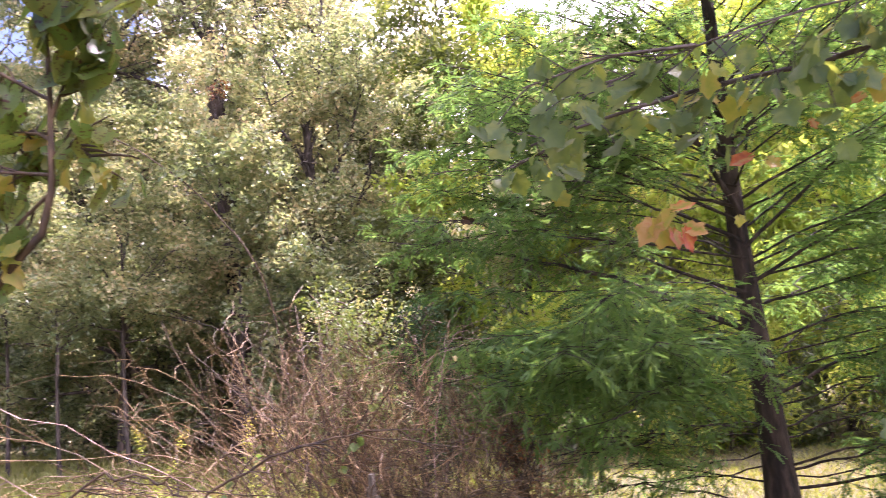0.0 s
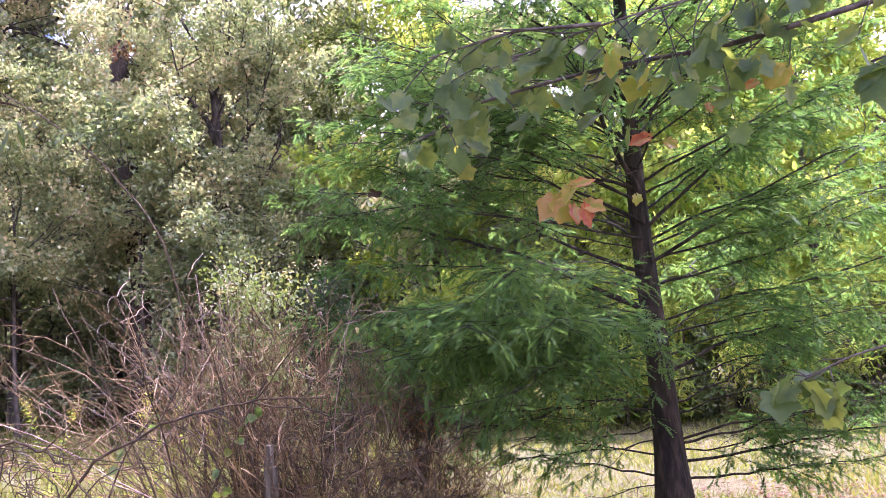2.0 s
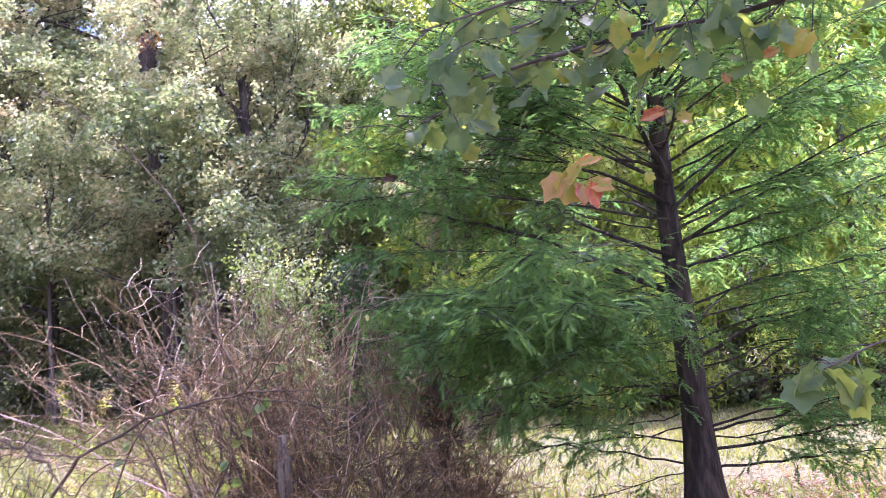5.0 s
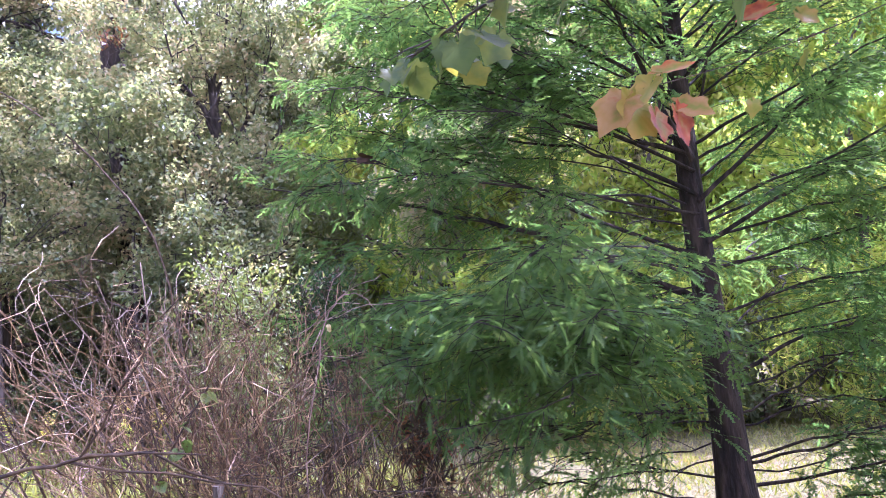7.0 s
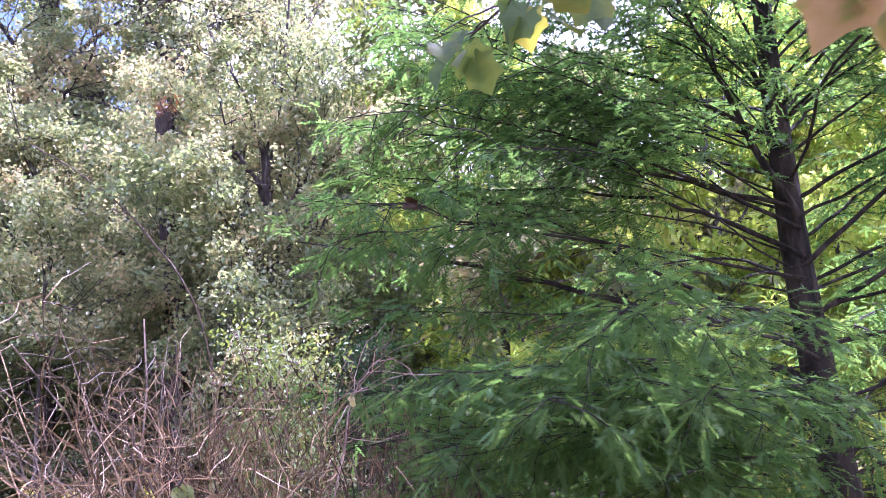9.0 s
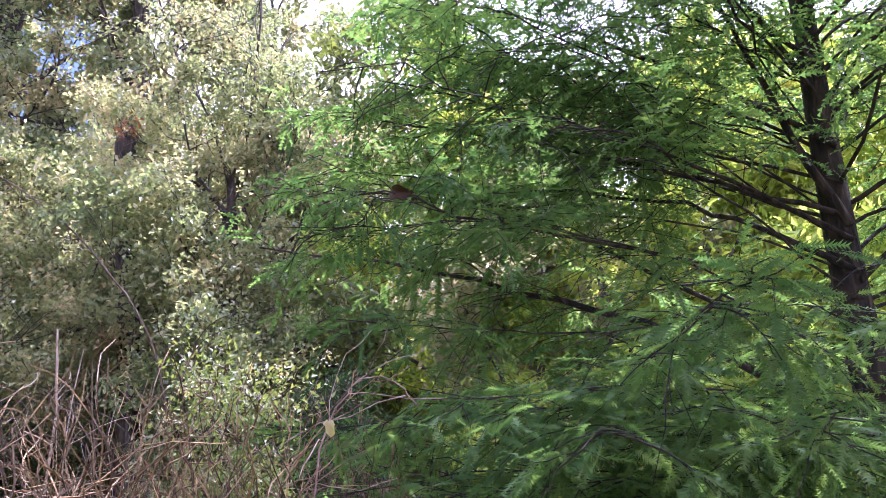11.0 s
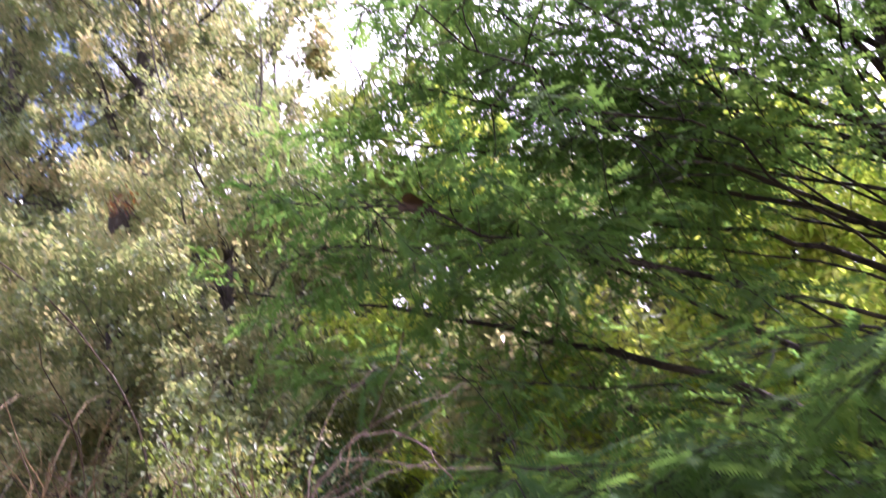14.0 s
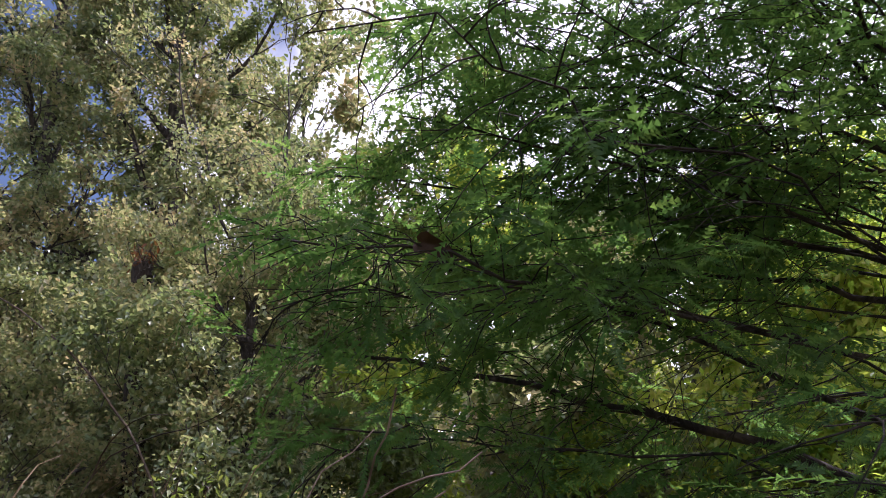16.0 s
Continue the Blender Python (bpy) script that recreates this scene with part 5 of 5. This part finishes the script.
# ---- small things ----
def goldenrod(at, tall, seed, label):
    r = np.random.default_rng(seed)
    plant = thing("goldenrod", at, label, "wildflower", "goldenrod in the meadow")
    g, lv, fl = Geo(), Geo(), Geo()
    p = wander((0, 0, 0), (r.normal(0, 0.1), r.normal(0, 0.1), 1), tall, 9, 0.06, 0.1, r)
    tube(g, p, np.linspace(0.006, 0.002, 9), 5)
    part("stem", g, M_dark_stem, plant, smooth=True)
    m = 46
    c, d = along_path(p, r.uniform(0.1, 0.9, m))
    out = np.stack([r.normal(0, 1, m), r.normal(0, 1, m), r.uniform(-0.2, 0.5, m)], -1)
    scatter(lv, WILLOW_V, SIMPLE_F, c, out, np.array([0, 0, 1.0]) + r.normal(0, 0.3, (m, 3)), r.uniform(0.06, 0.11, m))
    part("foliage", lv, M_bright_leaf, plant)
    m = 150
    c, d = along_path(p, r.uniform(0.78, 1.0, m))
    pos = c + r.normal(0, 0.035, (m, 3)) * np.array([1, 1, 0.7])
    scatter(fl, SIMPLE_V, SIMPLE_F, pos, r.normal(0, 1, (m, 3)), r.normal(0, 1, (m, 3)), r.uniform(0.012, 0.025, m))
    tagged(part("flower_head", fl, M_goldenrod, plant, "yellow plume of small flowers"), kind="stuff")


for k, (x, y, h) in enumerate(((-3.83, 9.0, 1.15), (-3.7, 9.1, 1.05), (-5.1, 9.1, 1.1), (-4.4, 9.8, 0.95), (-3.1, 8.2, 0.8), (-2.9, 5.4, 0.6), (-2.7, 5.0, 0.55), (-3.3, 5.8, 0.6), (-2.5, 5.6, 0.6), (-6.2, 11, 1.1))):
    goldenrod((x, y, 0), h, 200 + k, "goldenrod with a yellow flower plume in tall grass")


def caught_leaf(name, label, at, size, mat, along, nor):
    me = lobed_leaf("leaf", mat, DRY, 99, True, 1.0)
    ob = new(name, me)
    x = Vector(unit(along)); z = Vector(unit(nor)); y = z.cross(x).normalized(); z = x.cross(y)
    m = Matrix((x, y, z)).transposed().to_4x4() @ Matrix.Scale(size, 4)
    m.translation = Vector(at)
    ob.matrix_basis = m
    tagged(ob, label, "leaf")


def vine(pts, seed, n, size, label):
    """A climbing stem with broad green leaves."""
    pts = np.array(pts, float)
    ob = thing("vine", pts[0], label, "vine")
    leafy_limb(ob, pts[0], pts, 0.004, M_dark_stem, seed, n, "h", size, 0.25, twig=0.07)


vine([(-1.62, 3.5, 0.0), (-1.45, 3.55, 0.6), (-1.22, 3.55, 1.0), (-1.12, 3.55, 1.2), (-1.0, 3.57, 1.38)], 301, 12, 0.026, "green-leaved vine climbing the edge of the bramble thicket")
vine([(-1.75, 3.2, 0.0), (-1.7, 3.3, 0.7), (-1.55, 3.35, 1.1), (-1.42, 3.35, 1.25)], 302, 7, 0.026, "green-leaved vine at the foot of the bramble thicket")
caught_leaf("dead_leaf", "curled brown dead leaf caught in the cypress spray", DEAD_LEAF, 0.05, M_dead_leaf, (0.9, 0.1, -0.3), (0.25, -0.85, -0.3))
caught_leaf("pale_leaf", "pale dry leaf caught on a bramble tip", (-0.66, 3.74, 1.535), 0.015, M_pale_leaf, (0.15, 0.1, -1), (0.2, -1, 0.1))
